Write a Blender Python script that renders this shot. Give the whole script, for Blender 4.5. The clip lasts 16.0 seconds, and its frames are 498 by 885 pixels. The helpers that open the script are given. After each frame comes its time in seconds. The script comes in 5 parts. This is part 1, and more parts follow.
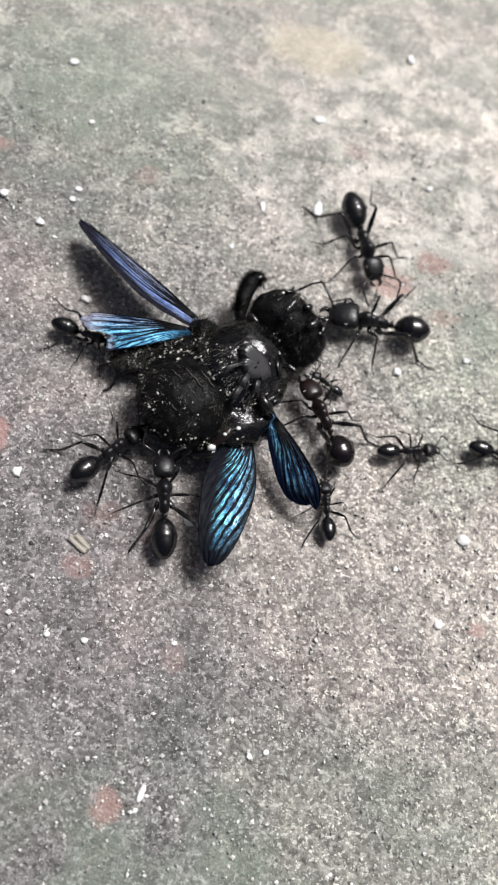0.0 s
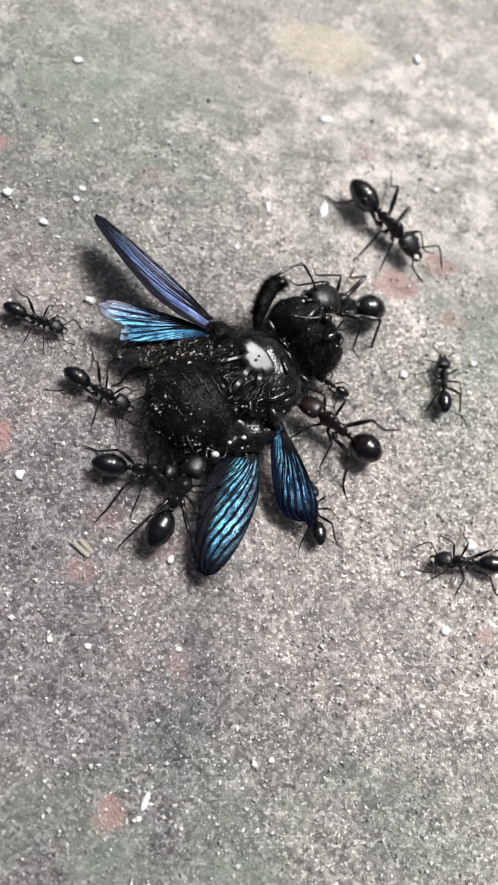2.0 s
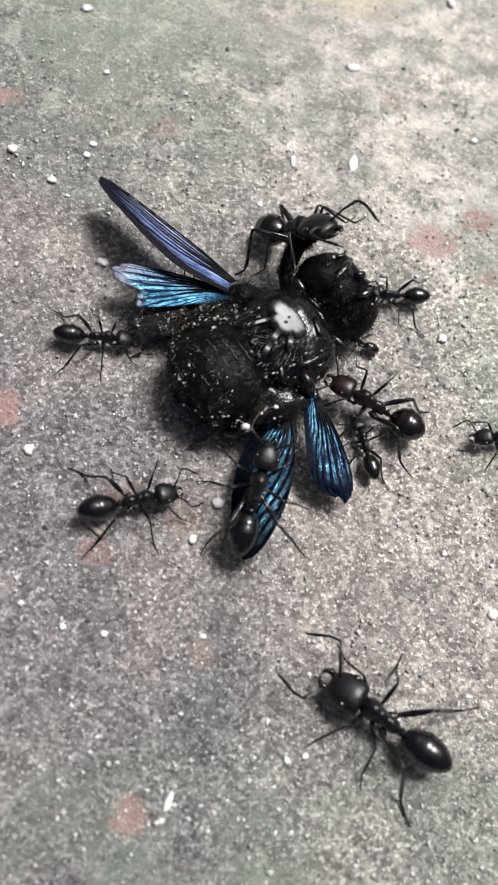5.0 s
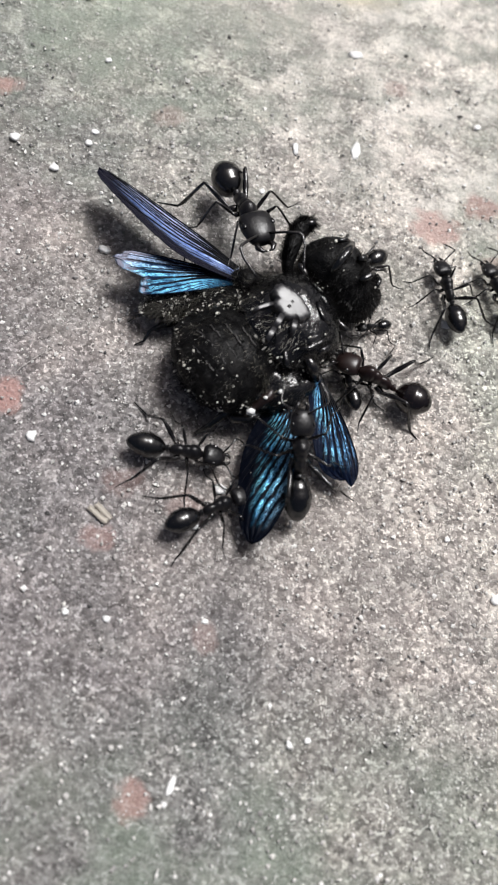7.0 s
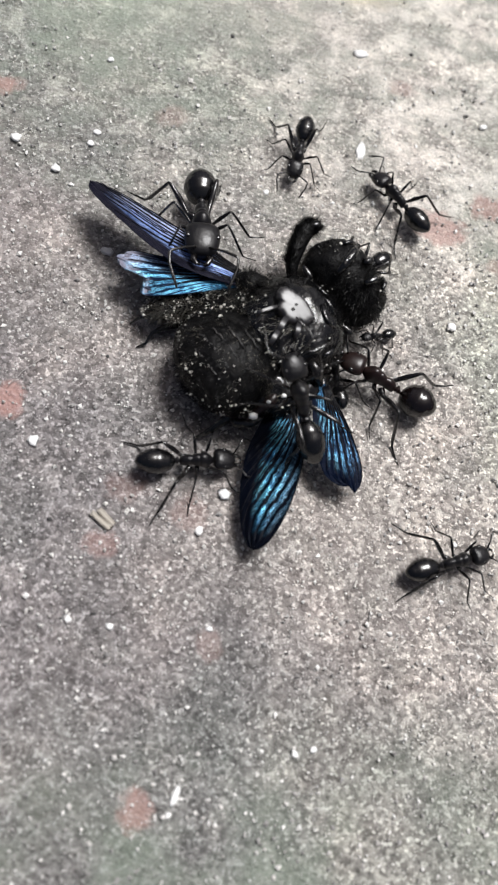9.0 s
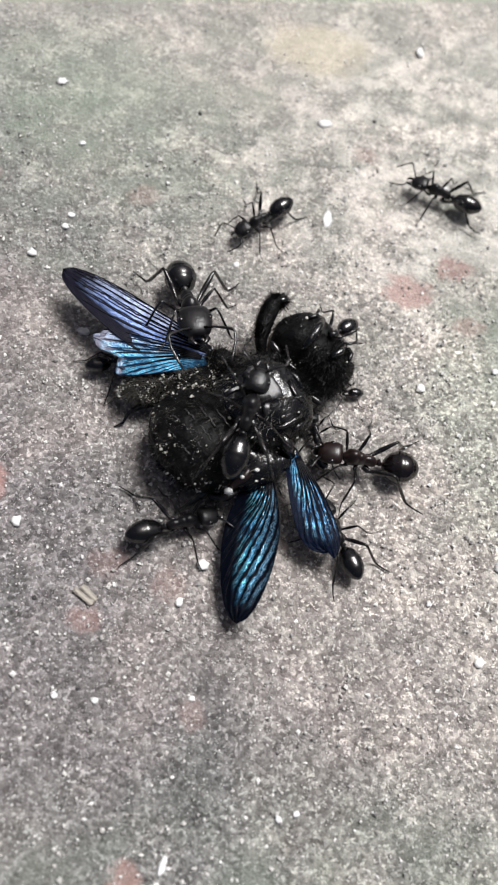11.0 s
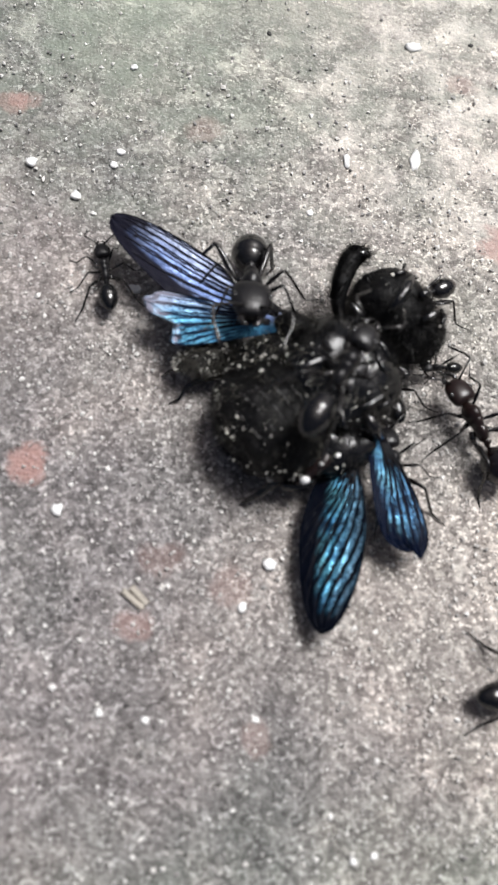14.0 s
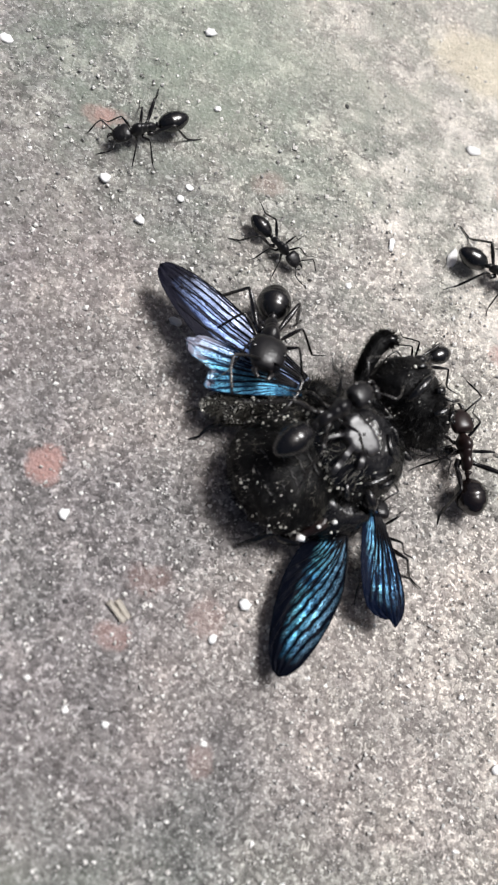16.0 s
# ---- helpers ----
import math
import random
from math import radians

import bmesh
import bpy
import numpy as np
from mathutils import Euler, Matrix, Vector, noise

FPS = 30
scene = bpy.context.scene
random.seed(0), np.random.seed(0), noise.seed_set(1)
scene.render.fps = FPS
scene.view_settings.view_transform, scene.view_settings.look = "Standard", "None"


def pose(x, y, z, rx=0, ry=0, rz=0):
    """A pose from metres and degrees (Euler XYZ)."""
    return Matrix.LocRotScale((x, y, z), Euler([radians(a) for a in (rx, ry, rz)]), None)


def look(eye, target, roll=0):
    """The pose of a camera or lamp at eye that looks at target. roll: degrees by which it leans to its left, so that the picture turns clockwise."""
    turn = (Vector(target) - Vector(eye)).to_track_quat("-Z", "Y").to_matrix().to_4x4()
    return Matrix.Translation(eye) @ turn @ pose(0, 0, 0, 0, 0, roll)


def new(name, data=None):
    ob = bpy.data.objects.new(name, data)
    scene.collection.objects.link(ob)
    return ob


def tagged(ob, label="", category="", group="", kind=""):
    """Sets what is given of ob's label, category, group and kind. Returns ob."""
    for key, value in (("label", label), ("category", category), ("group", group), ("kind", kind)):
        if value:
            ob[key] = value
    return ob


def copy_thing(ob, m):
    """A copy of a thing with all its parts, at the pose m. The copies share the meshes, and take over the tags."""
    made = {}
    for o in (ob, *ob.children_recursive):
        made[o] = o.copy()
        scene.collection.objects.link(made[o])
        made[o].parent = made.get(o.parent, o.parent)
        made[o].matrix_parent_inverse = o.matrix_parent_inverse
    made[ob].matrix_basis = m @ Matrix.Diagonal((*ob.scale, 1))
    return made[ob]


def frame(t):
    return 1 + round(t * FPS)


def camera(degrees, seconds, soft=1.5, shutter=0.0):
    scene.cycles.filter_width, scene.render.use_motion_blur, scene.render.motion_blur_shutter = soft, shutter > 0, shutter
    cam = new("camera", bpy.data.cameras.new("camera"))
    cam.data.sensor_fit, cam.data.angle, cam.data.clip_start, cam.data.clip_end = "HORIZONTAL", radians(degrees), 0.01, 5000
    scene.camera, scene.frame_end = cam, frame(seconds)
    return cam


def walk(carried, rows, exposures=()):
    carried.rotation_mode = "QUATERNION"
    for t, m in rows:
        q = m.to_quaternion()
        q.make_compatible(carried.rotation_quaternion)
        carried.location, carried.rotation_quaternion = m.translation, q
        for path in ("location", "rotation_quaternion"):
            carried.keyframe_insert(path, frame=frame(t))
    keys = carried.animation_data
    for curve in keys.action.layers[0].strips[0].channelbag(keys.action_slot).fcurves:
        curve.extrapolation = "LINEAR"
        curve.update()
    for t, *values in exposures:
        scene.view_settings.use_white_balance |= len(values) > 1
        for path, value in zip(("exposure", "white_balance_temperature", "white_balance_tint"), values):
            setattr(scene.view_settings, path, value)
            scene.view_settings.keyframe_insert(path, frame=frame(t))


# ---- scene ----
MM = 0.001


# ---- camera ----
cam = camera(29.88, 16.0, soft=2.0)
walk(cam, [
    (0.0, pose(-0.02300, -0.04229, 0.10493, 21.455, -12.440, 0.212)),
    (0.5, pose(-0.02299, -0.04377, 0.10450, 21.539, -12.684, 0.275)),
    (1.0, pose(-0.02283, -0.04233, 0.10469, 21.335, -12.609, 0.324)),
    (1.5, pose(-0.02323, -0.04161, 0.10484, 21.469, -12.638, 0.291)),
    (2.0, pose(-0.02367, -0.04134, 0.10376, 21.365, -12.625, 0.338)),
    (2.5, pose(-0.02445, -0.04113, 0.10198, 21.036, -12.698, 0.538)),
    (3.0, pose(-0.02331, -0.04026, 0.09990, 20.987, -12.135, 0.422)),
    (3.5, pose(-0.02301, -0.04027, 0.10015, 21.180, -12.080, 0.157)),
    (4.0, pose(-0.02179, -0.03934, 0.09987, 20.960, -11.028, 0.101)),
    (4.5, pose(-0.02218, -0.04034, 0.09784, 20.974, -11.092, 0.115)),
    (5.0, pose(-0.02189, -0.04032, 0.09507, 20.826, -10.859, 0.186)),
    (5.2, pose(-0.02078, -0.03999, 0.09486, 20.606, -10.538, 0.149)),
    (7.3, pose(-0.02123, -0.04155, 0.09481, 20.681, -10.362, 0.231)),
    (7.5, pose(-0.02086, -0.04122, 0.09526, 20.730, -10.383, 0.186)),
    (8.0, pose(-0.02023, -0.04056, 0.09574, 20.603, -10.274, 0.032)),
    (8.5, pose(-0.02130, -0.04009, 0.09374, 20.434, -10.255, 0.196)),
    (9.0, pose(-0.02143, -0.04038, 0.09380, 20.546, -10.299, 0.199)),
    (9.5, pose(-0.02044, -0.03984, 0.09795, 21.695, -9.393, -0.192)),
    (9.7, pose(-0.01790, -0.04003, 0.10006, 22.438, -9.023, -0.733)),
    (11.8, pose(-0.01846, -0.03346, 0.09835, 21.285, -8.617, -2.697)),
    (12.0, pose(-0.01757, -0.03273, 0.09444, 20.975, -8.082, -3.168)),
    (12.5, pose(-0.01896, -0.02935, 0.08720, 19.931, -7.309, -3.436)),
    (13.0, pose(-0.01902, -0.02951, 0.08656, 19.667, -6.917, -3.238)),
    (13.5, pose(-0.02006, -0.03099, 0.08688, 19.923, -6.962, -2.523)),
    (14.0, pose(-0.02049, -0.02720, 0.08740, 18.018, -7.426, 0.117)),
    (14.5, pose(-0.02041, -0.02595, 0.08974, 17.087, -9.435, 2.903)),
    (15.0, pose(-0.02598, -0.02510, 0.09057, 16.116, -12.069, 6.555)),
    (15.5, pose(-0.02700, -0.02392, 0.09312, 15.020, -14.397, 8.983)),
    (16.0, pose(-0.02986, -0.02303, 0.09469, 14.240, -14.889, 11.740)),
], [(0.0, 0.22), (5.2, 0.21), (7.3, 0.25), (9.7, 0.25), (12.0, 0.21), (12.6, 0.30), (16.0, 0.32)])
cam.data.dof.use_dof, cam.data.dof.focus_distance, cam.data.dof.aperture_fstop = True, 0.106, 38.0


# ---- light: overcast daylight from high above ----
world = bpy.data.worlds.new("overcast_sky")
scene.world = world
world.use_nodes = True
wn = world.node_tree.nodes
sky = wn.new("ShaderNodeTexSky")
sky.sky_type = "NISHITA"
sky.sun_disc = False
sky.sun_elevation = radians(66)
sky.sun_rotation = radians(40)
sky.air_density = 0.6
sky.dust_density = 8.0
wn["Background"].inputs["Strength"].default_value = 0.041
world.node_tree.links.new(sky.outputs["Color"], wn["Background"].inputs["Color"])
sun_data = bpy.data.lights.new("sun", "SUN")
sun_data.energy, sun_data.angle, sun_data.color = 3.25, radians(22), (0.98, 0.985, 0.995)
sun = new("sun", sun_data)
sun.matrix_world = look((0.34, 0.34, 1.0), (0, 0, 0))


# ---- materials ----
class Nodes:
    """A short way to write node materials."""

    def __init__(self, name):
        self.mat = bpy.data.materials.new(name)
        self.mat.use_nodes = True
        self.tree = self.mat.node_tree
        self.bsdf = self.tree.nodes["Principled BSDF"]
        self.where = self.add("ShaderNodeTexCoord").outputs["Object"]

    def add(self, kind, **inputs):
        node = self.tree.nodes.new(kind)
        for key, value in inputs.items():
            self.put(node.inputs[key.replace("_", " ")], value)
        return node

    def put(self, socket, value):
        if isinstance(value, bpy.types.NodeSocket):
            self.tree.links.new(value, socket)
        else:
            socket.default_value = value

    def noise(self, scale, detail=4.0, rough=0.55, where=None):
        return self.add("ShaderNodeTexNoise", Vector=where or self.where, Scale=scale, Detail=detail, Roughness=rough).outputs["Fac"]

    def ramp(self, fac, *stops):
        node = self.add("ShaderNodeValToRGB", Fac=fac)
        while len(node.color_ramp.elements) < len(stops):
            node.color_ramp.elements.new(0.5)
        for e, (at, colour) in zip(node.color_ramp.elements, stops):
            e.position = at
            e.color = (*colour, 1) if not isinstance(colour, float) else (colour, colour, colour, 1)
        return node.outputs["Color"]

    def mix(self, fac, a, b, kind="MIX"):
        node = self.tree.nodes.new("ShaderNodeMix")
        node.data_type, node.blend_type = "RGBA", kind
        for socket, value in ((node.inputs[0], fac), (node.inputs[6], a), (node.inputs[7], b)):
            self.put(socket, (*value, 1) if isinstance(value, tuple) and len(value) == 3 else value)
        return node.outputs[2]

    def math(self, kind, a, b=0.0, c=0.0):
        node = self.tree.nodes.new("ShaderNodeMath")
        node.operation = kind
        for socket, value in zip(node.inputs, (a, b, c)):
            self.put(socket, value)
        return node.outputs[0]

    def bump(self, height, depth, strength=0.6, normal=None):
        node = self.add("ShaderNodeBump", Height=height, Distance=depth, Strength=strength)
        if normal is not None:
            self.put(node.inputs["Normal"], normal)
        return node.outputs["Normal"]

    def set(self, **inputs):
        for key, value in inputs.items():
            socket = self.bsdf.inputs[key.replace("_", " ")]
            self.put(socket, (*value, 1) if isinstance(value, tuple) and len(value) == 3 else value)
        return self


def chitin(name, colour, rough, bump=0.00003, scale=9000.0, spec=0.5):
    n = Nodes(name)
    grain = n.noise(scale, 3.0)
    wear = n.noise(scale * 0.08, 4.0)
    dust = n.ramp(wear, (0.45, 0.0), (0.8, 1.0))
    n.set(Base_Color=n.mix(n.math("MULTIPLY", dust, 0.25), colour, tuple(c * 2.0 + 0.01 for c in colour)),
          Roughness=n.math("ADD", n.math("MULTIPLY", wear, 0.25), rough - 0.1),
          Normal=n.bump(grain, bump, 0.5), Specular_IOR_Level=spec)
    return n.mat


CHITIN_GLOSS = chitin("black_glossy_chitin", (0.0025, 0.0024, 0.0028), 0.2, 0.00002, 6000.0, 0.85)
CHITIN_DULL = chitin("black_dull_chitin", (0.0055, 0.005, 0.0060), 0.36, 0.00012, 2200.0, 0.5)
CHITIN_BROWN = chitin("brown_chitin", (0.0125, 0.0062, 0.0056), 0.3, 0.00002)
CHITIN_RUST = chitin("red_brown_glossy_chitin", (0.0045, 0.0024, 0.0024), 0.16, 0.00002, 6000.0, 0.8)
CHITIN_LEG = chitin("dark_leg_chitin", (0.006, 0.005, 0.005), 0.24, 0.00003, 9000.0, 0.8)


def bee_shell(name, dusty, rough, spec, swell):
    """Pitted black shell, dull with dust in patches, wet-looking between."""
    n = Nodes(name)
    pits = n.noise(5200.0, 2.0)
    lumps = n.noise(520.0, 4.0, 0.6)
    film = n.math("MULTIPLY", n.ramp(n.noise(420.0, 6.0, 0.7), (0.5, 0.0), (0.72, 1.0)), dusty)
    n.set(Base_Color=n.mix(film, (0.003, 0.003, 0.0034), (0.020, 0.019, 0.017)),
          Roughness=n.math("ADD", rough, n.math("MULTIPLY", film, 0.5)),
          Normal=n.bump(pits, 0.00004, 0.5, n.bump(lumps, swell, 0.8)), Specular_IOR_Level=spec)
    return n.mat


BEE_SHELL = bee_shell("bee_black_shell", 0.10, 0.22, 0.8, 0.0004)
BEE_ABDOMEN = bee_shell("bee_dusty_abdomen", 0.5, 0.5, 0.16, 0.0006)
BEE_BALD = chitin("bee_bald_shell", (0.014, 0.013, 0.015), 0.4, 0.00004, 1800.0, 1.0)
BEE_RIM = chitin("bee_plate_rim", (0.045, 0.043, 0.042), 0.34, 0.00006, 2500.0, 0.8)
BEE_EYE = chitin("bee_eye", (0.010, 0.008, 0.007), 0.3, 0.00004, 12000.0)


def fur_material(name, colour, rough=0.55, spec=0.5):
    n = Nodes(name)
    island = n.add("ShaderNodeNewGeometry").outputs["Random Per Island"]
    n.set(Base_Color=n.mix(island, tuple(c * 0.5 for c in colour), tuple(min(0.9, c * 1.5) for c in colour)), Roughness=rough, Specular_IOR_Level=spec)
    return n.mat


FUR = fur_material("black_fur", (0.0034, 0.0030, 0.0030), 0.42, 0.3)
FUR_GREY = fur_material("dusty_grey_fur", (0.12, 0.112, 0.092), 0.45, 0.4)
FUR_POLLEN = fur_material("pollen_dusted_fur", (0.042, 0.039, 0.033), 0.6, 0.3)
POLLEN = fur_material("pollen", (0.52, 0.505, 0.46), 0.5)


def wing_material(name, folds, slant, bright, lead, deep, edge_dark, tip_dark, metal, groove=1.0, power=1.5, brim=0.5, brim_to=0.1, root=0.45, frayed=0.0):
    """Pleated membrane: iridescent ridges between dark pleats, their sheen painted into the colour by the wing's own
    lengthwise and crosswise measure.
    lead: the colour along the leading edge; power: how soon the painted sheen falls off into the dark membrane;
    brim: how bright the sheen is painted on the outermost strip, up to brim_to of the width; root: the same at the
    base; frayed: how pale the torn end is."""
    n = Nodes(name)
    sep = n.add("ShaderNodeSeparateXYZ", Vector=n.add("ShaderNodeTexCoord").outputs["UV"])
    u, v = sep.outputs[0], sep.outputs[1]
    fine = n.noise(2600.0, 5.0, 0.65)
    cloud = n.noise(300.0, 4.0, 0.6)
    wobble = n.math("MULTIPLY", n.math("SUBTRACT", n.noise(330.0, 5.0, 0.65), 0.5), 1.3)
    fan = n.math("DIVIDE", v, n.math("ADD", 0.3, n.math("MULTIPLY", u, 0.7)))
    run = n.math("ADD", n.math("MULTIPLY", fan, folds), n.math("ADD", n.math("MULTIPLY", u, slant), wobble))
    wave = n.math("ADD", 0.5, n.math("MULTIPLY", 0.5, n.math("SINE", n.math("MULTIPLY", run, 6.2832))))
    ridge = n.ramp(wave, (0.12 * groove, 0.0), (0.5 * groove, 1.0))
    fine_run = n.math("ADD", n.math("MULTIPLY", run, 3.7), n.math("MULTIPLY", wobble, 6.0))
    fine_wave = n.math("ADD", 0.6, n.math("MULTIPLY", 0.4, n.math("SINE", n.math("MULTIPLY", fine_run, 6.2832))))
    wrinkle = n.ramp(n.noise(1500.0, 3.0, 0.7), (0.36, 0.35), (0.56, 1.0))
    painted_sheen = n.math("MULTIPLY", n.math("MULTIPLY", ridge, n.math("MULTIPLY", fine_wave, wrinkle)), n.ramp(cloud, (0.34, 0.25), (0.54, 1.0)))
    # these two masks paint where the wing catches light, across and along it
    painted_sheen = n.math("MULTIPLY", painted_sheen, n.ramp(v, (0.0, brim), (brim_to, 1.0), (1.0 - edge_dark, 1.0), (1.0 - edge_dark * 0.5, 0.0)))
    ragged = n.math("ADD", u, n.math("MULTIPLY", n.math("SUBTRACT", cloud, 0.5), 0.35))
    painted_sheen = n.math("MULTIPLY", painted_sheen, n.ramp(ragged, (0.0, root), (0.2, 1.0), (1.0 - tip_dark, 1.0), (1.0 - tip_dark * 0.3, frayed)))
    painted_sheen = n.math("MINIMUM", n.math("MULTIPLY", n.math("POWER", painted_sheen, power), 1.4), 1.0)
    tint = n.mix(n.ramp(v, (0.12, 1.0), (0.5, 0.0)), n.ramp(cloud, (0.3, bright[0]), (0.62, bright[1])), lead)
    colour = n.mix(painted_sheen, deep, tint)
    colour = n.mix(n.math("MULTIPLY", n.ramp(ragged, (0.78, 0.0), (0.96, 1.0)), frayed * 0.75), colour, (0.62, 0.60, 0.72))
    n.set(Base_Color=colour, Specular_IOR_Level=n.math("ADD", 0.05, n.math("MULTIPLY", painted_sheen, 0.4)), Metallic=n.math("MULTIPLY", painted_sheen, metal), Roughness=n.math("ADD", 0.2, n.math("MULTIPLY", fine, 0.26)),
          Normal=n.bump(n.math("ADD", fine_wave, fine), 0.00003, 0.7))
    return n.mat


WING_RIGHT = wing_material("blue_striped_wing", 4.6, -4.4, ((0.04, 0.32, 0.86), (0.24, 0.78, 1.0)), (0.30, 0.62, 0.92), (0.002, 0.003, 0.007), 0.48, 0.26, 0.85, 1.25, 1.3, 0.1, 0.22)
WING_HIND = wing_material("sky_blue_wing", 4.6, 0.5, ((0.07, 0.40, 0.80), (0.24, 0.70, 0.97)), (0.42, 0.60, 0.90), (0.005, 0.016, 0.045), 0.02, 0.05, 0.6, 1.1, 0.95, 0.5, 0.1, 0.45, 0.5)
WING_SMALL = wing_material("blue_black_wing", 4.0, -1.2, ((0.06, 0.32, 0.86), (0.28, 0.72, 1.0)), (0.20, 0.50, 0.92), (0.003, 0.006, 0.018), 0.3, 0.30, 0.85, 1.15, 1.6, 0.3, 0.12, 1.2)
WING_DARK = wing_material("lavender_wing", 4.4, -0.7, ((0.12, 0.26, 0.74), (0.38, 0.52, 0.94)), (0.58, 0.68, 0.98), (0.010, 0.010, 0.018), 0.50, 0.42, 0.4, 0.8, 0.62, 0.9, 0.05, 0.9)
WING_VEIN = chitin("wing_vein", (0.003, 0.003, 0.005), 0.4, 0.00001, 9000.0, 0.15)


def grit_material():
    n = Nodes("mineral_grit")
    island = n.add("ShaderNodeNewGeometry").outputs["Random Per Island"]
    colour = n.ramp(island, (0.0, (0.25, 0.24, 0.235)), (0.16, (0.33, 0.32, 0.31)), (0.36, (0.42, 0.40, 0.385)), (0.52, (0.68, 0.66, 0.63)), (1.0, (0.88, 0.865, 0.84)))
    n.set(Base_Color=colour, Roughness=0.3, Normal=n.bump(n.noise(9000.0), 0.00005))
    return n.mat


def stone_material(name, colour, rough=0.5):
    n = Nodes(name)
    n.set(Base_Color=n.mix(n.noise(2500.0, 5.0), tuple(c * 0.85 for c in colour), tuple(min(0.95, c * 1.1) for c in colour)),
          Roughness=rough, Normal=n.bump(n.noise(6000.0), 0.0001))
    return n.mat


GRIT = grit_material()
WHITE_STONE = stone_material("white_quartz", (0.92, 0.91, 0.88), 0.35)
DARK_STONE = stone_material("dark_stone", (0.03, 0.028, 0.028))
STRAW = stone_material("dry_straw", (0.43, 0.39, 0.335), 0.7)
HAIR = stone_material("pale_fibre", (0.42, 0.40, 0.38), 0.6)


def ground_material():
    """Weathered cement with sand grains, pale lime bloom, green film and brick-red aggregate."""
    n = Nodes("weathered_cement")
    w = n.where
    grain = n.add("ShaderNodeTexVoronoi", Vector=w, Scale=2600.0)
    grain_tone = n.add("ShaderNodeSeparateColor", Color=grain.outputs["Color"]).outputs[0]
    coarse = n.add("ShaderNodeTexVoronoi", Vector=w, Scale=1150.0)
    coarse_tone = n.add("ShaderNodeSeparateColor", Color=coarse.outputs["Color"]).outputs[1]
    paste = n.noise(420.0, 8.0, 0.72)
    blotch = n.noise(70.0, 5.0, 0.6)
    large = n.noise(26.0, 3.0, 0.5)
    tone = n.math("ADD", n.math("MULTIPLY", grain_tone, 0.30), n.math("ADD", n.math("MULTIPLY", coarse_tone, 0.14), n.math("MULTIPLY", paste, 0.62)))
    colour = n.ramp(tone, (0.26, (0.075, 0.070, 0.066)), (0.5, (0.232, 0.220, 0.210)), (0.68, (0.43, 0.412, 0.39)), (0.84, (0.76, 0.735, 0.70)))
    speck = n.noise(1900.0, 3.0, 0.7)
    colour = n.mix(n.math("MULTIPLY", n.ramp(speck, (0.57, 0.0), (0.62, 1.0)), 0.84), colour, (0.84, 0.82, 0.785))
    colour = n.mix(n.math("MULTIPLY", n.ramp(n.noise(1300.0, 3.0, 0.7), (0.34, 1.0), (0.41, 0.0)), 0.2), colour, (0.08, 0.075, 0.07))
    sep = n.add("ShaderNodeSeparateXYZ", Vector=w)
    x, y = sep.outputs[0], sep.outputs[1]

    def patch(px, py, rx, ry, ragged=0.9, scale=300.0):
        dx = n.math("DIVIDE", n.math("SUBTRACT", x, px * MM), rx * MM)
        dy = n.math("DIVIDE", n.math("SUBTRACT", y, py * MM), ry * MM)
        far = n.math("SQRT", n.math("ADD", n.math("MULTIPLY", dx, dx), n.math("MULTIPLY", dy, dy)))
        far = n.math("ADD", far, n.math("MULTIPLY", n.math("SUBTRACT", n.noise(scale, 5.0, 0.65), 0.5), ragged * 2))
        return n.ramp(far, (0.6, 1.0), (1.25, 0.0))

    # base tone: darker towards -x and -y, paler towards +x and +y, broken by noise
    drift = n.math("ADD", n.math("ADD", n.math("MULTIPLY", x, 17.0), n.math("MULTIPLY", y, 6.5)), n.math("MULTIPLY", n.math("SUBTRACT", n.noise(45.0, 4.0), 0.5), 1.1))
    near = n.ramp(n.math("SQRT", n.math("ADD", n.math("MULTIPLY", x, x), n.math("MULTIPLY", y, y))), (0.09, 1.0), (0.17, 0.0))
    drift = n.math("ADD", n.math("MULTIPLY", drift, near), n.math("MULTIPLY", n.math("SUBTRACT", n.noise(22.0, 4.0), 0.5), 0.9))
    pale_drift = n.ramp(n.math("ADD", drift, 0.45), (0.0, 0.0), (1.0, 1.0))
    colour = n.mix(n.math("MULTIPLY", pale_drift, 0.85), n.mix(1.0, colour, (0.64, 0.622, 0.652), "MULTIPLY"), n.mix(1.0, colour, (1.48, 1.435, 1.355), "MULTIPLY"))
    bloom = n.math("MULTIPLY", patch(27, 48, 34, 26, 0.7, 60.0), n.ramp(n.noise(170.0, 6.0, 0.7), (0.46, 0.0), (0.56, 1.0)))
    colour = n.mix(n.math("MULTIPLY", bloom, 0.7), colour, (0.82, 0.79, 0.72))
    brushed = n.add("ShaderNodeVectorMath")
    brushed.operation = "MULTIPLY"
    n.put(brushed.inputs[0], w)
    brushed.inputs[1].default_value = (0.8, 1.1, 1.0)
    streak = n.noise(190.0, 7.0, 0.7, brushed.outputs[0])
    far = n.math("MULTIPLY", near, n.ramp(n.math("MULTIPLY", y, 12.0), (0.05, 0.0), (0.6, 1.0)))
    colour = n.mix(n.math("MULTIPLY", far, n.math("MULTIPLY", n.ramp(streak, (0.40, 1.0), (0.54, 0.0)), 0.75)), colour, (0.26, 0.275, 0.24))
    pale = n.math("MULTIPLY", far, n.ramp(n.math("ADD", n.math("MULTIPLY", x, 20.0), 0.5), (0.1, 0.55), (0.8, 1.0)))
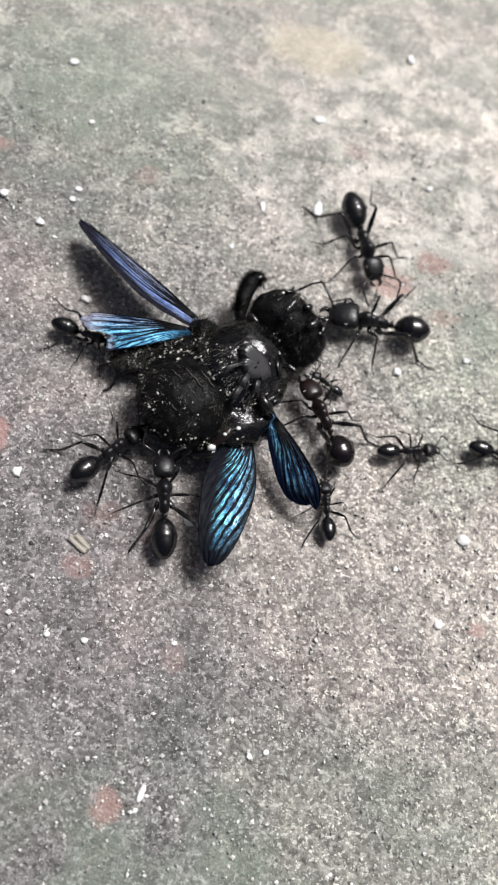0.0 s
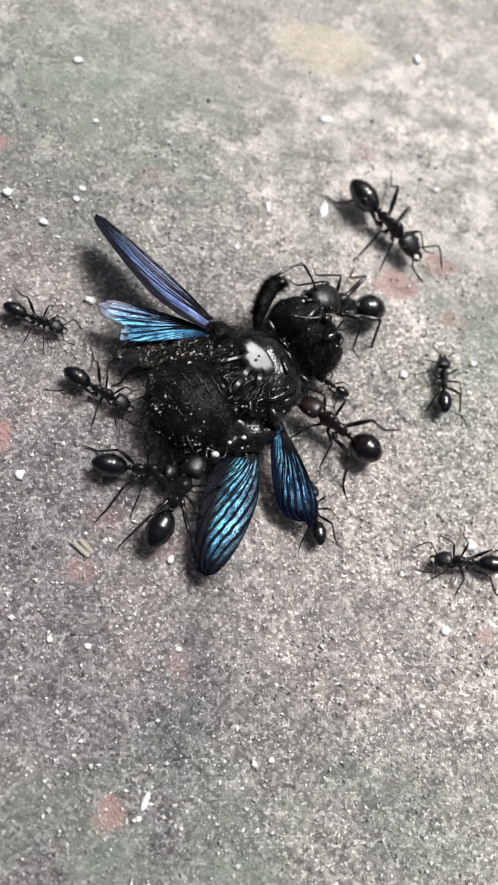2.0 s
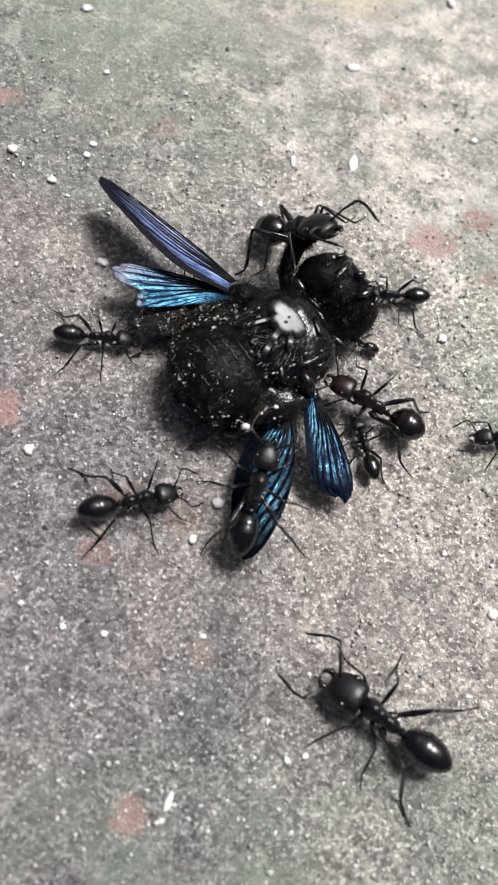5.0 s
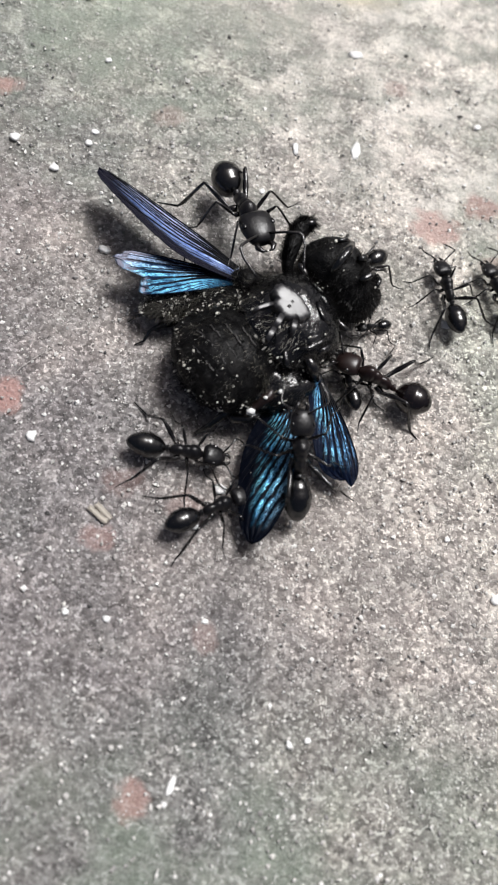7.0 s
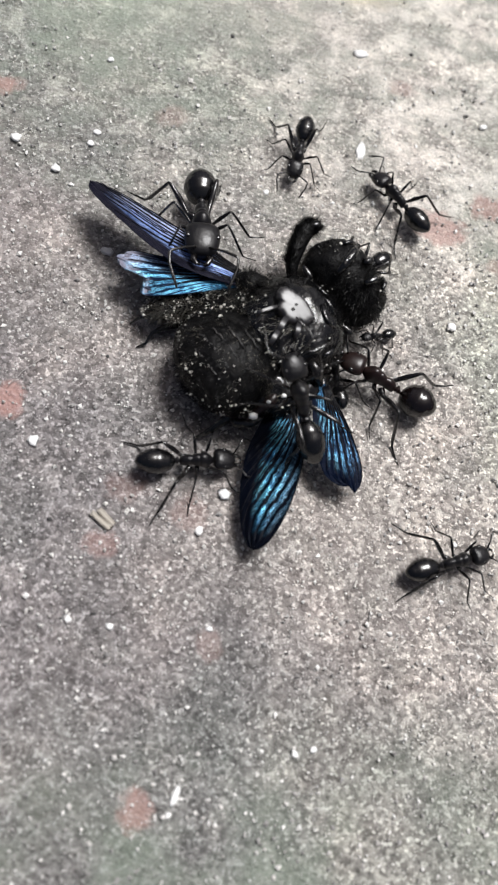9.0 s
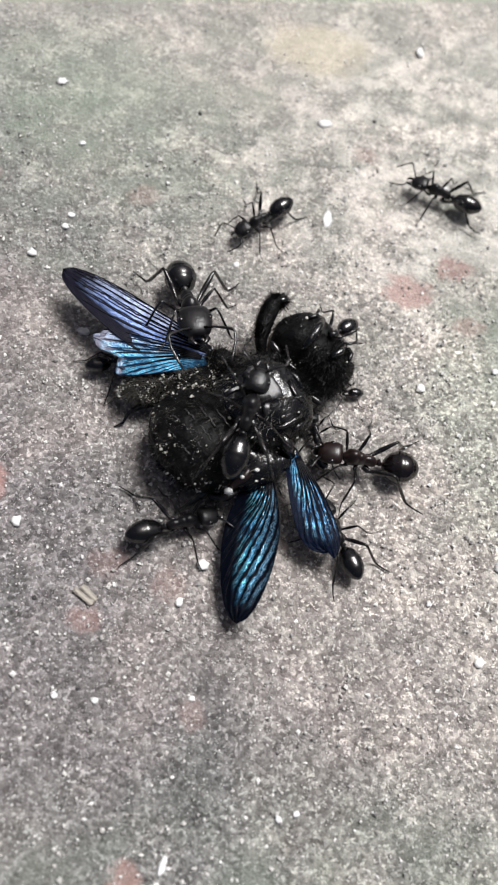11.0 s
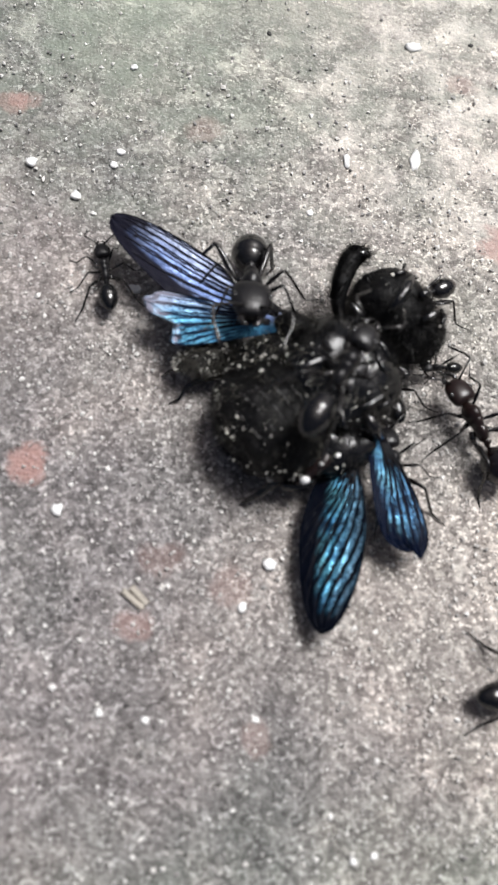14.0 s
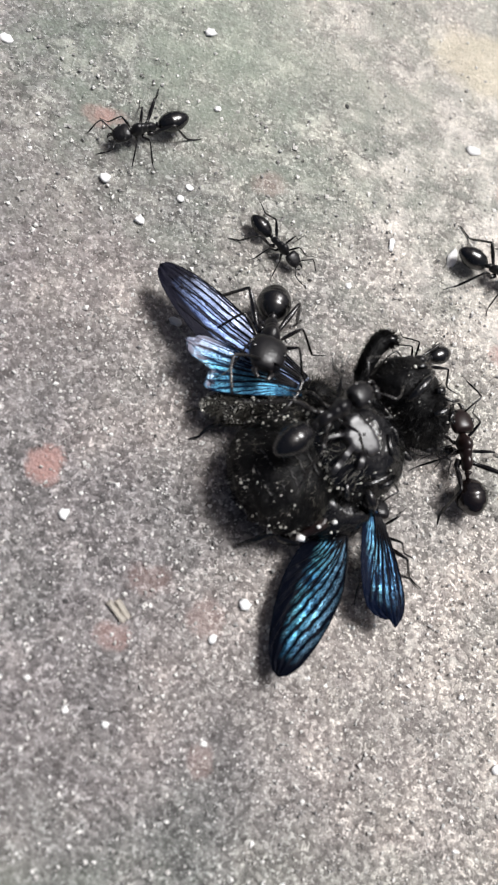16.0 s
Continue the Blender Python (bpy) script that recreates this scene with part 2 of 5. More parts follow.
    colour = n.mix(n.math("MULTIPLY", pale, n.math("MULTIPLY", n.ramp(streak, (0.53, 0.0), (0.62, 1.0)), 0.75)), colour, (0.76, 0.725, 0.655))
    top = patch(0, 85, 90, 40, 0.6, 40.0)
    colour = n.mix(n.math("MULTIPLY", top, 0.3), colour, (0.56, 0.53, 0.475))
    mottle = n.noise(240.0, 5.0, 0.6)
    colour = n.mix(1.0, colour, n.ramp(mottle, (0.3, (0.80, 0.79, 0.80)), (0.5, 1.0), (0.7, (1.22, 1.21, 1.19))), "MULTIPLY")
    broad = n.noise(85.0, 5.0, 0.62)
    colour = n.mix(1.0, colour, n.ramp(broad, (0.34, (0.84, 0.865, 0.85)), (0.5, 1.0), (0.66, (1.17, 1.13, 1.12))), "MULTIPLY")
    lime = n.math("MULTIPLY", n.ramp(n.noise(330.0, 5.0, 0.65), (0.60, 0.0), (0.70, 1.0)), n.ramp(pale_drift, (0.35, 0.0), (0.75, 0.75)))
    colour = n.mix(lime, colour, (0.72, 0.69, 0.63))
    green = n.math("MULTIPLY", n.ramp(blotch, (0.42, 0.0), (0.65, 1.0)), n.math("ADD", n.math("ADD", patch(32, 22, 14, 14, 0.8, 90.0), patch(-14, 52, 34, 18, 0.8, 90.0)), n.math("ADD", 0.07, patch(0, -52, 60, 18, 0.7, 60.0))))
    colour = n.mix(n.math("MULTIPLY", n.math("MINIMUM", green, 1.0), 0.6), colour, (0.255, 0.285, 0.235))
    moss = n.math("ADD", patch(-26, 44, 26, 24, 0.7, 70.0), n.math("ADD", patch(30, 8, 12, 18, 0.8, 80.0), patch(0, -48, 60, 20, 0.8, 70.0)))
    colour = n.mix(n.math("MULTIPLY", n.math("MINIMUM", moss, 1.0), 0.5), colour, n.mix(1.0, colour, (0.86, 0.98, 0.90), "MULTIPLY"))
    warm = n.ramp(large, (0.45, 0.0), (0.7, 1.0))
    colour = n.mix(n.math("MULTIPLY", warm, 0.15), colour, (0.37, 0.285, 0.275))
    colour = n.mix(n.math("MULTIPLY", patch(10.5, 65.0, 9.0, 5.5, 0.8, 160.0), 0.6), colour, (0.60, 0.535, 0.40))
    for px, py, rx, ry, much in [(20.0, 25.6, 3.8, 3.0, 0.62), (26.4, 29.4, 3.0, 2.2, 0.5), (27.3, 21.0, 2.6, 1.6, 0.3), (-14.0, 37.7, 2.6, 1.8, 0.22), (-30.5, -1.3, 2.3, 2.2, 0.65), (-15.2, -42.0, 1.9, 2.3, 0.55), (-19.8, -16.7, 2.2, 1.8, 0.35), (28.5, -21.8, 1.3, 1.2, 0.5), (-8.5, -26.4, 1.5, 2.0, 0.2), (-35.2, 39.5, 2.2, 1.8, 0.35), (16.0, 46.9, 2.2, 1.6, 0.25), (-30.7, -1.7, 2.2, 1.8, 0.3), (-33.3, 39.7, 1.5, 1.2, 0.3), (-10.9, -13.0, 2.5, 2.5, 0.2), (-17.5, -10.4, 3, 2, 0.2), (-34.4, 39.8, 1.4, 1.1, 0.4)]:
        colour = n.mix(n.math("MULTIPLY", patch(px, py, rx, ry, 0.8, 420.0), much), colour, (0.44, 0.255, 0.225))
    relief = n.math("ADD", n.math("MULTIPLY", grain.outputs["Distance"], -0.4), n.math("ADD", n.math("MULTIPLY", paste, 1.0), n.math("ADD", n.math("MULTIPLY", speck, 0.9), n.math("MULTIPLY", coarse_tone, 0.3))))
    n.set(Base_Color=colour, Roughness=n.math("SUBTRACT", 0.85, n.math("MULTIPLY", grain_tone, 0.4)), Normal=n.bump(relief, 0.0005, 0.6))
    return n.mat


CEMENT = ground_material()


# ---- mesh helpers, in millimetres ----
def mesh_of(name, bm, material, smooth=True):
    bmesh.ops.recalc_face_normals(bm, faces=bm.faces)
    bmesh.ops.scale(bm, vec=(MM, MM, MM), verts=bm.verts)
    me = bpy.data.meshes.new(name)
    bm.to_mesh(me)
    bm.free()
    me.materials.append(material)
    if smooth:
        for p in me.polygons:
            p.use_smooth = True
    return me


def part(name, bm, material, parent, label="", smooth=True, at=None):
    ob = new(name, mesh_of(name, bm, material, smooth))
    ob.parent = parent
    if at is not None:
        ob.matrix_basis = at
    return tagged(ob, label)


def mm(x, y, z, rx=0, ry=0, rz=0):
    return pose(x * MM, y * MM, z * MM, rx, ry, rz)


def lathe(bm, rings, segments=20, flat=1.0, at=None):
    """A body of rings (x, half width, lift) round the x axis; flat: height over width."""
    m = at or Matrix()
    loops = []
    for x, r, lift in rings:
        loops.append([bm.verts.new(m @ Vector((x, r * math.cos(a), lift + flat * r * math.sin(a))))
                      for a in (2 * math.pi * k / segments for k in range(segments))])
    for a, b in zip(loops, loops[1:]):
        for k in range(segments):
            bm.faces.new((a[k], a[(k + 1) % segments], b[(k + 1) % segments], b[k]))
    bm.faces.new(loops[0][::-1])
    bm.faces.new(loops[-1])
    return bm


def egg(half, wide, power=2.0, skew=0.0, count=14, flat=1.0, segments=22, at=None, bm=None, steps=0, step=0.0):
    """An egg along x from -half to half; skew moves the widest ring; steps: plates that overlap."""
    rings = []
    for k in range(count + 1):
        u = -math.cos(math.pi * k / count)
        r = max(0.0, 1 - abs(u) ** power) ** (1 / power) * (1 + skew * u)
        if steps:
            r *= 1 - step * (((u + 1) * 0.5 * steps) % 1.0)
        rings.append((half * u, max(0.02 * wide, wide * r), 0.0))
    return lathe(bm or bmesh.new(), rings, segments, flat, at)


def tube(points, radii, sides=8, bm=None):
    """A round limb through points."""
    bm = bm or bmesh.new()
    pts = [Vector(p) for p in points]
    loops = []
    for k, p in enumerate(pts):
        way = (pts[min(k + 1, len(pts) - 1)] - pts[max(k - 1, 0)]).normalized()
        side = way.cross(Vector((0.13, 0.31, 1))).normalized()
        up = side.cross(way)
        loops.append([bm.verts.new(p + radii[k] * (math.cos(a) * side + math.sin(a) * up)) for a in (2 * math.pi * j / sides for j in range(sides))])
    for a, b in zip(loops, loops[1:]):
        for k in range(sides):
            bm.faces.new((a[k], a[(k + 1) % sides], b[(k + 1) % sides], b[k]))
    bm.faces.new(loops[0][::-1])
    bm.faces.new(loops[-1])
    return bm


def lump(bm, centre, size, rng, at=None):
    """A small broken grain: an icosphere with uneven corners."""
    made = bmesh.ops.create_icosphere(bm, subdivisions=1, radius=1.0)["verts"]
    turn = Euler((rng.uniform(0, 6), rng.uniform(0, 6), rng.uniform(0, 6))).to_matrix()
    for v in made:
        v.co = turn @ (v.co * rng.uniform(0.75, 1.15))
        v.co = Vector(centre) + Vector((v.co.x * size[0], v.co.y * size[1], v.co.z * size[2]))
    return bm


# ---- ground ----
def spread(near, step, far):
    out = [k * step for k in range(-int(near / step), int(near / step) + 1)]
    grow, edge = step * 1.6, out[-1]
    while edge < far:
        edge += grow
        grow *= 1.6
        out.append(edge)
        out.insert(0, -edge)
    return out


def ground():
    xs, ys = spread(62.0, 0.42, 40000.0), spread(86.0, 0.42, 40000.0)
    verts = []
    for y in ys:
        for x in xs:
            z = 0.0
            if abs(x) < 70 and abs(y) < 95:
                p = Vector((x, y, 0.0))
                z = 0.10 * noise.noise(p * 0.9) + 0.16 * noise.noise(p * 0.28) + 0.22 * noise.noise(p * 0.07) - 0.12
            verts.append((x * MM, y * MM, z * MM))
    w = len(xs)
    faces = [(j * w + i, j * w + i + 1, (j + 1) * w + i + 1, (j + 1) * w + i) for j in range(len(ys) - 1) for i in range(w - 1)]
    me = bpy.data.meshes.new("ground")
    me.from_pydata(verts, [], faces)
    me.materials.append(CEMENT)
    for p in me.polygons:
        p.use_smooth = True
    return tagged(new("ground", me), "grey weathered cement with sand grains and red flecks", "ground", kind="structure")


ground()


def grit():
    """Loose and half-sunk sand, too many to count."""
    rng = random.Random(4)
    base = [Vector(c) for c in ((1, 0, 0), (-1, 0, 0), (0, 1, 0), (0, -1, 0), (0, 0, 1), (0, 0, -1))]
    tris = ((0, 2, 4), (2, 1, 4), (1, 3, 4), (3, 0, 4), (2, 0, 5), (1, 2, 5), (3, 1, 5), (0, 3, 5))
    verts, faces = [], []
    for _ in range(30000):
        x, y = rng.uniform(-50, 50), rng.uniform(-66, 76)
        if y > 34 and rng.random() < 0.5:
            continue
        r = (0.05 + 0.26 * rng.random() ** 5) * (1.0 if y < 48 else 0.7)
        k = len(verts)
        turn = Euler((rng.uniform(0, 6), rng.uniform(0, 6), 0)).to_matrix()
        for b in base:
            c = turn @ (b * r * rng.uniform(0.5, 1.5))
            verts.append(((x + c.x) * MM, (y + c.y) * MM, (0.02 + 0.8 * c.z) * MM))
        faces += [tuple(k + i for i in f) for f in tris]
    me = bpy.data.meshes.new("sand_grit")
    me.from_pydata(verts, [], faces)
    me.materials.append(GRIT)
    tagged(new("sand_grit", me), "pale and dark sand grains scattered on the cement", "sand", kind="stuff")


grit()


# ---- pebbles, flakes and chips ----
def pebble(name, x, y, size, turn, material, label, seed):
    rng = random.Random(seed)
    bm = lump(bmesh.new(), (0, 0, 0), size, rng)
    bmesh.ops.subdivide_edges(bm, edges=bm.edges[:], cuts=1, use_grid_fill=True, smooth=0.6)
    for v in bm.verts:
        v.co *= rng.uniform(0.93, 1.07)
        v.co.z = min(v.co.z, size[2] * (0.42 + 0.1 * rng.random()))
    ob = new(name, mesh_of(name, bm, material))
    ob.matrix_basis = mm(x, y, size[2] * 0.1, 0, 0, turn)
    return tagged(ob, label, "pebble", "pebbles on the cement")


for n, (x, y, a, b, turn) in enumerate([(10.3, 51.6, 1.2, 0.84, 10), (1.8, 35.0, 0.5, 1.14, 5), (9.7, 35.9, 0.6, 1.62, -10), (-27.7, 28.1, 0.72, 0.6, 0), (-21.1, 17.6, 0.84, 0.66, 0), (-7.2, -10.7, 0.78, 0.72, 0), (27.5, -10.7, 0.9, 0.96, 0), (-11.5, -40.7, 0.5, 1.44, -20), (-12.1, -42.4, 0.36, 0.42, 0), (-27.4, -6.0, 0.72, 0.66, 0), (23.4, -21.5, 0.66, 0.6, 0), (-32.5, 31.8, 0.78, 0.72, 0), (-2.5, 28.1, 0.48, 0.48, 0), (-18.5, -25.0, 0.42, 0.42, 0), (-22.6, -24.4, 0.48, 0.42, 0), (-8.5, -24.9, 0.46, 0.42, 0), (-9.8, -14.8, 0.48, 0.6, 0), (-23.9, 32.2, 0.54, 0.48, 20), (-47.2, 44.8, 0.96, 0.72, 20), (-25.3, 55.0, 0.96, 0.72, 20), (25.5, 66.2, 0.72, 0.96, 0), (30.1, 14.6, 0.6, 0.54, 0), (26.8, 42.1, 0.6, 0.48, 0), (-22.2, 45.1, 0.6, 0.48, 0), (20.1, 11.9, 0.66, 0.6, 0), (0.1, -36.8, 0.42, 0.48, 0), (18.3, -15.0, 0.36, 0.36, 0), (2.0, -36.4, 0.42, 0.42, 0), (-23.2, 33.9, 0.6, 0.48, 0)]):
    pebble("pebble", x, y, (a, b, min(a, b) * 0.7), turn, WHITE_STONE, "small white quartz pebble bedded in the cement", n)
for n, (x, y, a, b, turn) in enumerate([(-0.6, -27.2, 0.26, 0.2, 20), (-25.1, -14.4, 0.29, 0.26, 0), (1.0, 36.5, 0.16, 0.26, 10), (7.4, -25.2, 0.2, 0.26, 0), (-20.1, -23.8, 0.33, 0.16, 0), (17.5, 52.7, 0.33, 0.26, 0), (-20.3, 4.4, 0.2, 0.2, 0), (24.5, 43.6, 0.39, 0.26, 0), (18.9, -0.9, 0.13, 0.16, 0), (-6.9, 51.6, 0.23, 0.45, 40), (-18.8, -0.9, 0.16, 0.16, 0), (2.2, 33.9, 0.23, 0.2, 0)]):
    pebble("dark_pebble", x, y, (a, b, min(a, b) * 0.6), turn, DARK_STONE, "tiny dark stone speck on the cement", 50 + n)


def straw_chip(x, y, turn):
    chip = tagged(new("straw_chip"), "split chip of dry beige straw on the cement", "straw")
    chip.matrix_basis = mm(x, y, 0.1, 0, 0, turn)
    rng = random.Random(8)
    for off, length, lean in ((-0.33, 2.45, 2.0), (0.33, 2.1, -3.0)):
        bm = bmesh.new()
        rows = []
        for k in range(9):
            u = length * (k / 8 - 0.5) + (0.2 * off)
            ring = []
            for y, z in ((-0.29, 0.0), (-0.30, 0.26), (-0.12, 0.36), (0.10, 0.30), (0.27, 0.34), (0.29, 0.05)):
                end = rng.uniform(-0.16, 0.16) if k in (0, 8) else 0.0
                ring.append(bm.verts.new((u + end, off + y + rng.uniform(-0.03, 0.03), z + rng.uniform(-0.03, 0.03))))
            rows.append(ring)
        for a, b in zip(rows, rows[1:]):
            for k in range(6):
                bm.faces.new((a[k], a[(k + 1) % 6], b[(k + 1) % 6], b[k]))
        bm.faces.new(rows[0][::-1])
        bm.faces.new(rows[-1])
        part("strand", bm, STRAW, chip, smooth=False, at=pose(0, 0, 0, 0, 0, lean))


straw_chip(-19.7, -14.1, -42)


def fibre(x, y, turn, length):
    bm = tube([(-length / 2, 0, 0.3), (-length / 6, 0.25, 0.45), (length / 5, 0.1, 0.35), (length / 2, -0.2, 0.3)], [0.03, 0.04, 0.04, 0.02], 5)
    ob = new("fibre", mesh_of("fibre", bm, HAIR))
    ob.matrix_basis = mm(x, y, 0, 0, 0, turn)
    tagged(ob, "thin pale hair fibre lying on the cement", "fibre")


fibre(-28.3, 2.2, 47, 6.5)


# ---- ants ----
def ant(brown):
    """An ant, 12 mm from head to tail, that faces +x and stands on z = 0."""
    root = new("ant")
    body = CHITIN_BROWN if brown else CHITIN_DULL
    bm = egg(2.4, 1.55, 1.8, 0.07, 32, 0.94, 28, Matrix.Rotation(radians(7), 4, "Y"), None, 4, 0.05)
    gaster = part("gaster", bm, CHITIN_RUST if brown else CHITIN_GLOSS, root, "glossy red-brown egg-shaped abdomen" if brown else "glossy black egg-shaped abdomen", at=mm(-4.1, 0, 2.35))
    tuft = bmesh.new()
    rng = random.Random(3)
    for _ in range(46):
        u, a = rng.uniform(-2.1, 1.7), rng.uniform(0.1, math.pi - 0.1)
        r = 1.5 * math.sqrt(max(0.0, 1 - (u / 2.35) ** 2))
        out = Vector((-0.5, math.cos(a), 0.92 * math.sin(a)))
        p = Vector((u, r * math.cos(a), 0.92 * r * math.sin(a)))
        tuft.faces.new([tuft.verts.new(c) for c in (p + Vector((0.02, 0, 0)), p - Vector((0.02, 0, 0)), p + 0.35 * out)])
    part("bristles", tuft, FUR, gaster, smooth=False)
    bm = lathe(bmesh.new(), [(-2.1, 0.16, 0.0), (-1.85, 0.22, 0.05), (-1.6, 0.42, 0.35), (-1.45, 0.40, 0.38), (-1.3, 0.22, 0.05), (-1.05, 0.2, 0.0)], 12, 1.0)
    part("petiole", bm, body, root, at=mm(0, 0, 2.1))
    bm = lathe(bmesh.new(), [(-1.3, 0.24, -0.1), (-1.18, 0.46, -0.05), (-0.9, 0.58, 0.06), (-0.5, 0.63, 0.2), (-0.1, 0.62, 0.26), (0.1, 0.56, 0.2), (0.25, 0.62, 0.24), (0.6, 0.72, 0.3), (0.86, 0.78, 0.3),
                             (0.98, 0.76, 0.27), (1.12, 0.86, 0.3), (1.5, 0.97, 0.3), (1.9, 0.92, 0.22), (2.25, 0.68, 0.08), (2.5, 0.42, -0.05), (2.8, 0.3, -0.1)], 22, 1.12)
    for v in bm.verts:
        v.co.y *= 1 - 0.22 * max(0.0, v.co.z - 0.2)
    part("mesosoma", bm, body, root, "reddish-brown thorax" if brown else "", at=mm(0, 0, 2.25))
    bm = lathe(bmesh.new(), [(-1.38, 0.6, 0.0), (-1.3, 0.9, 0.02), (-1.1, 1.12, 0.04), (-0.75, 1.25, 0.05), (-0.3, 1.3, 0.05), (0.2, 1.25, 0.04), (0.65, 1.14, 0.0), (1.0, 0.98, -0.05), (1.22, 0.8, -0.1), (1.34, 0.55, -0.12)], 26, 0.64)
    for v in bm.verts:
        if v.co.x < -0.7:
            v.co.x += 0.1 * (-0.7 - v.co.x) / 0.7 * max(0.0, 1 - v.co.y ** 2) * 1.3
        v.co.z *= 1 - 0.10 * max(0.0, v.co.z)
    bm.transform(Matrix.Rotation(radians(16), 4, "Y"))
    head = part("head", bm, body, root, at=mm(4.0, 0, 2.3))
    for side in (-1, 1):
        part("eye", egg(0.3, 0.22, 2.0, 0, 8, 0.8, 10), CHITIN_GLOSS, head, at=mm(-0.05, side * 1.05, 0.45, 0, 0, side * 12))
        bm = tube([(0, 0, 0), (0.5, side * 0.12, -0.05), (0.85, -side * 0.12, -0.1), (0.95, -side * 0.4, -0.12)], [0.26, 0.24, 0.15, 0.04], 8)
        part("mandible", bm, CHITIN_LEG, head, at=mm(1.1, side * 0.48, -0.45))
        bm = tube([(0, 0, 0), (0.7, side * 0.9, 0.45), (1.25, side * 1.75, 0.6), (1.45, side * 1.95, 0.52), (2.1, side * 1.9, 0.05), (3.0, side * 1.5, -0.65), (3.5, side * 1.3, -1.0)],
                  [0.10, 0.10, 0.13, 0.11, 0.10, 0.12, 0.07], 7)
        part("antenna", bm, CHITIN_LEG, head, at=mm(0.95, side * 0.42, 0.2))
        for name, x, yaw, size in (("foreleg", 1.75, 50, 0.84), ("midleg", 0.85, 98, 0.9), ("hindleg", 0.0, 146, 1.3)):
            drop = 1.75 / size
            bm = tube([(0, 0, 0), (0.5, 0, -0.2), (0.75, 0, -0.1), (1.6, 0, 0.72), (2.55, 0, 1.5), (2.75, 0, 1.52), (3.2, 0, 0.9), (4.3, 0, -drop * 0.55), (4.75, 0, -drop + 0.14), (5.5, 0, -drop + 0.06), (6.4, 0.1, -drop + 0.05)],
                      [0.30, 0.28, 0.17, 0.24, 0.15, 0.13, 0.13, 0.15, 0.10, 0.075, 0.04], 7)
            bmesh.ops.scale(bm, vec=(size, size, size), verts=bm.verts)
            part(name, bm, CHITIN_LEG, root, at=mm(x, side * 0.5, 1.8, 0, 0, side * yaw))
    return root


ANTS = {
    "a": (1.15, False, "large black ant with glossy abdomen on the cement"),
    "b": (1.16, False, "large black ant climbing on the dead bee"),
    "c": (1.05, True, "ant with brown thorax tugging at the bee's leg"),
    "d": (0.65, False, "small black ant pulling at the bee's blue wing"),
    "e": (0.70, False, "small black ant beside the bee's head"),
    "f": (0.78, False, "black ant walking over the pale cement"),
    "g": (0.75, False, "black ant nosing under the bee's tail"),
    "h": (0.90, False, "black ant running round the bee on cement"),
    "i": (1.02, False, "large black ant climbing over the bee's back"),
    "j": (0.85, False, "black ant crawling below the bee's blue wings"),
    "k": (0.65, False, "small black ant creeping round the wing tip"),
    "l": (0.85, False, "slender black ant walking past the bee's head"),
    "m": (1.20, False, "very large black ant hurrying over bare cement"),
    "n": (0.42, False, "tiny black ant gnawing at the bee's mouth"),
}
first = {False: ant(False), True: ant(True)}
ants = {}
for key, (size, brown, label) in ANTS.items():
    if brown or key == "a":
        ants[key] = first[brown]
    else:
        ants[key] = copy_thing(first[brown], Matrix())
    ants[key].scale = (size, size, size)
    for o in ants[key].children:
        if key in "bm" and o.name.startswith("head"):
            o.scale = (1.32, 1.34, 1.2) if key == "b" else (1.22, 1.22, 1.2)
        if key == "b" and o.name.startswith("gaster"):
            o.scale = (0.86, 1.1, 1.12)
        if key == "c" and o.name.startswith("gaster"):
            o.scale = (0.86, 1.22, 1.2)
    tagged(ants[key], label, "ant", "ants round the dead bee")


# ---- the dead carpenter bee; its parts are placed about the middle of its thorax ----
BX, BY = -3.0, 7.0
AXIS = 38.0


def fur(count, half, wide, flat, rng, length, keep=None, thick=0.03, comb=0.9):
    """Hair on an egg along x, combed towards -x."""
    bm = bmesh.new()
    for _ in range(count):
        d = Vector((rng.gauss(0, 1), rng.gauss(0, 1), rng.gauss(0, 1))).normalized()
        if d.z < -0.5 or (keep and not keep(d)):
            continue
        p = Vector((d.x * half, d.y * wide, d.z * wide * flat))
        out = Vector((d.x / half, d.y / wide, d.z / (wide * flat))).normalized()
        p = p * (1 + 0.05 * noise.noise(p * 0.5)) - out * 0.1
        lie = Vector((-1, 0.25 * d.y, -0.15))
        lie = (lie - out * lie.dot(out)) * comb
        way = (out * 0.55 + lie + Vector((rng.uniform(-0.5, 0.5), rng.uniform(-0.5, 0.5), rng.uniform(-0.4, 0.4)))).normalized()
        side = way.cross(out + Vector((0.1, 0.1, 0.1))).normalized() * thick
        tip = p + way * length * rng.uniform(0.5, 1.3)
        mid = (p + tip) / 2 + out * 0.08
        a, b, e, f, g = (bm.verts.new(v) for v in (p - side, p + side, mid + side * 0.7, mid - side * 0.7, tip))
        bm.faces.new((a, b, e, f))
        bm.faces.new((f, e, g))
    return bm


def uneven(bm, much, wave):
    """Dents and swells on a body."""
    for v in bm.verts:
        v.co *= 1 + much * noise.noise(v.co * wave) + 0.4 * much * noise.noise(v.co * wave * 2.7)
    return bm


GRAIN = [Vector((math.cos(a) * math.cos(e), math.sin(a) * math.cos(e), math.sin(e))) for e, turn in ((0.46, 0.0), (-0.46, 0.628)) for a in (turn + k * 1.2566 for k in range(5))] + [Vector((0, 0, 1)), Vector((0, 0, -1))]
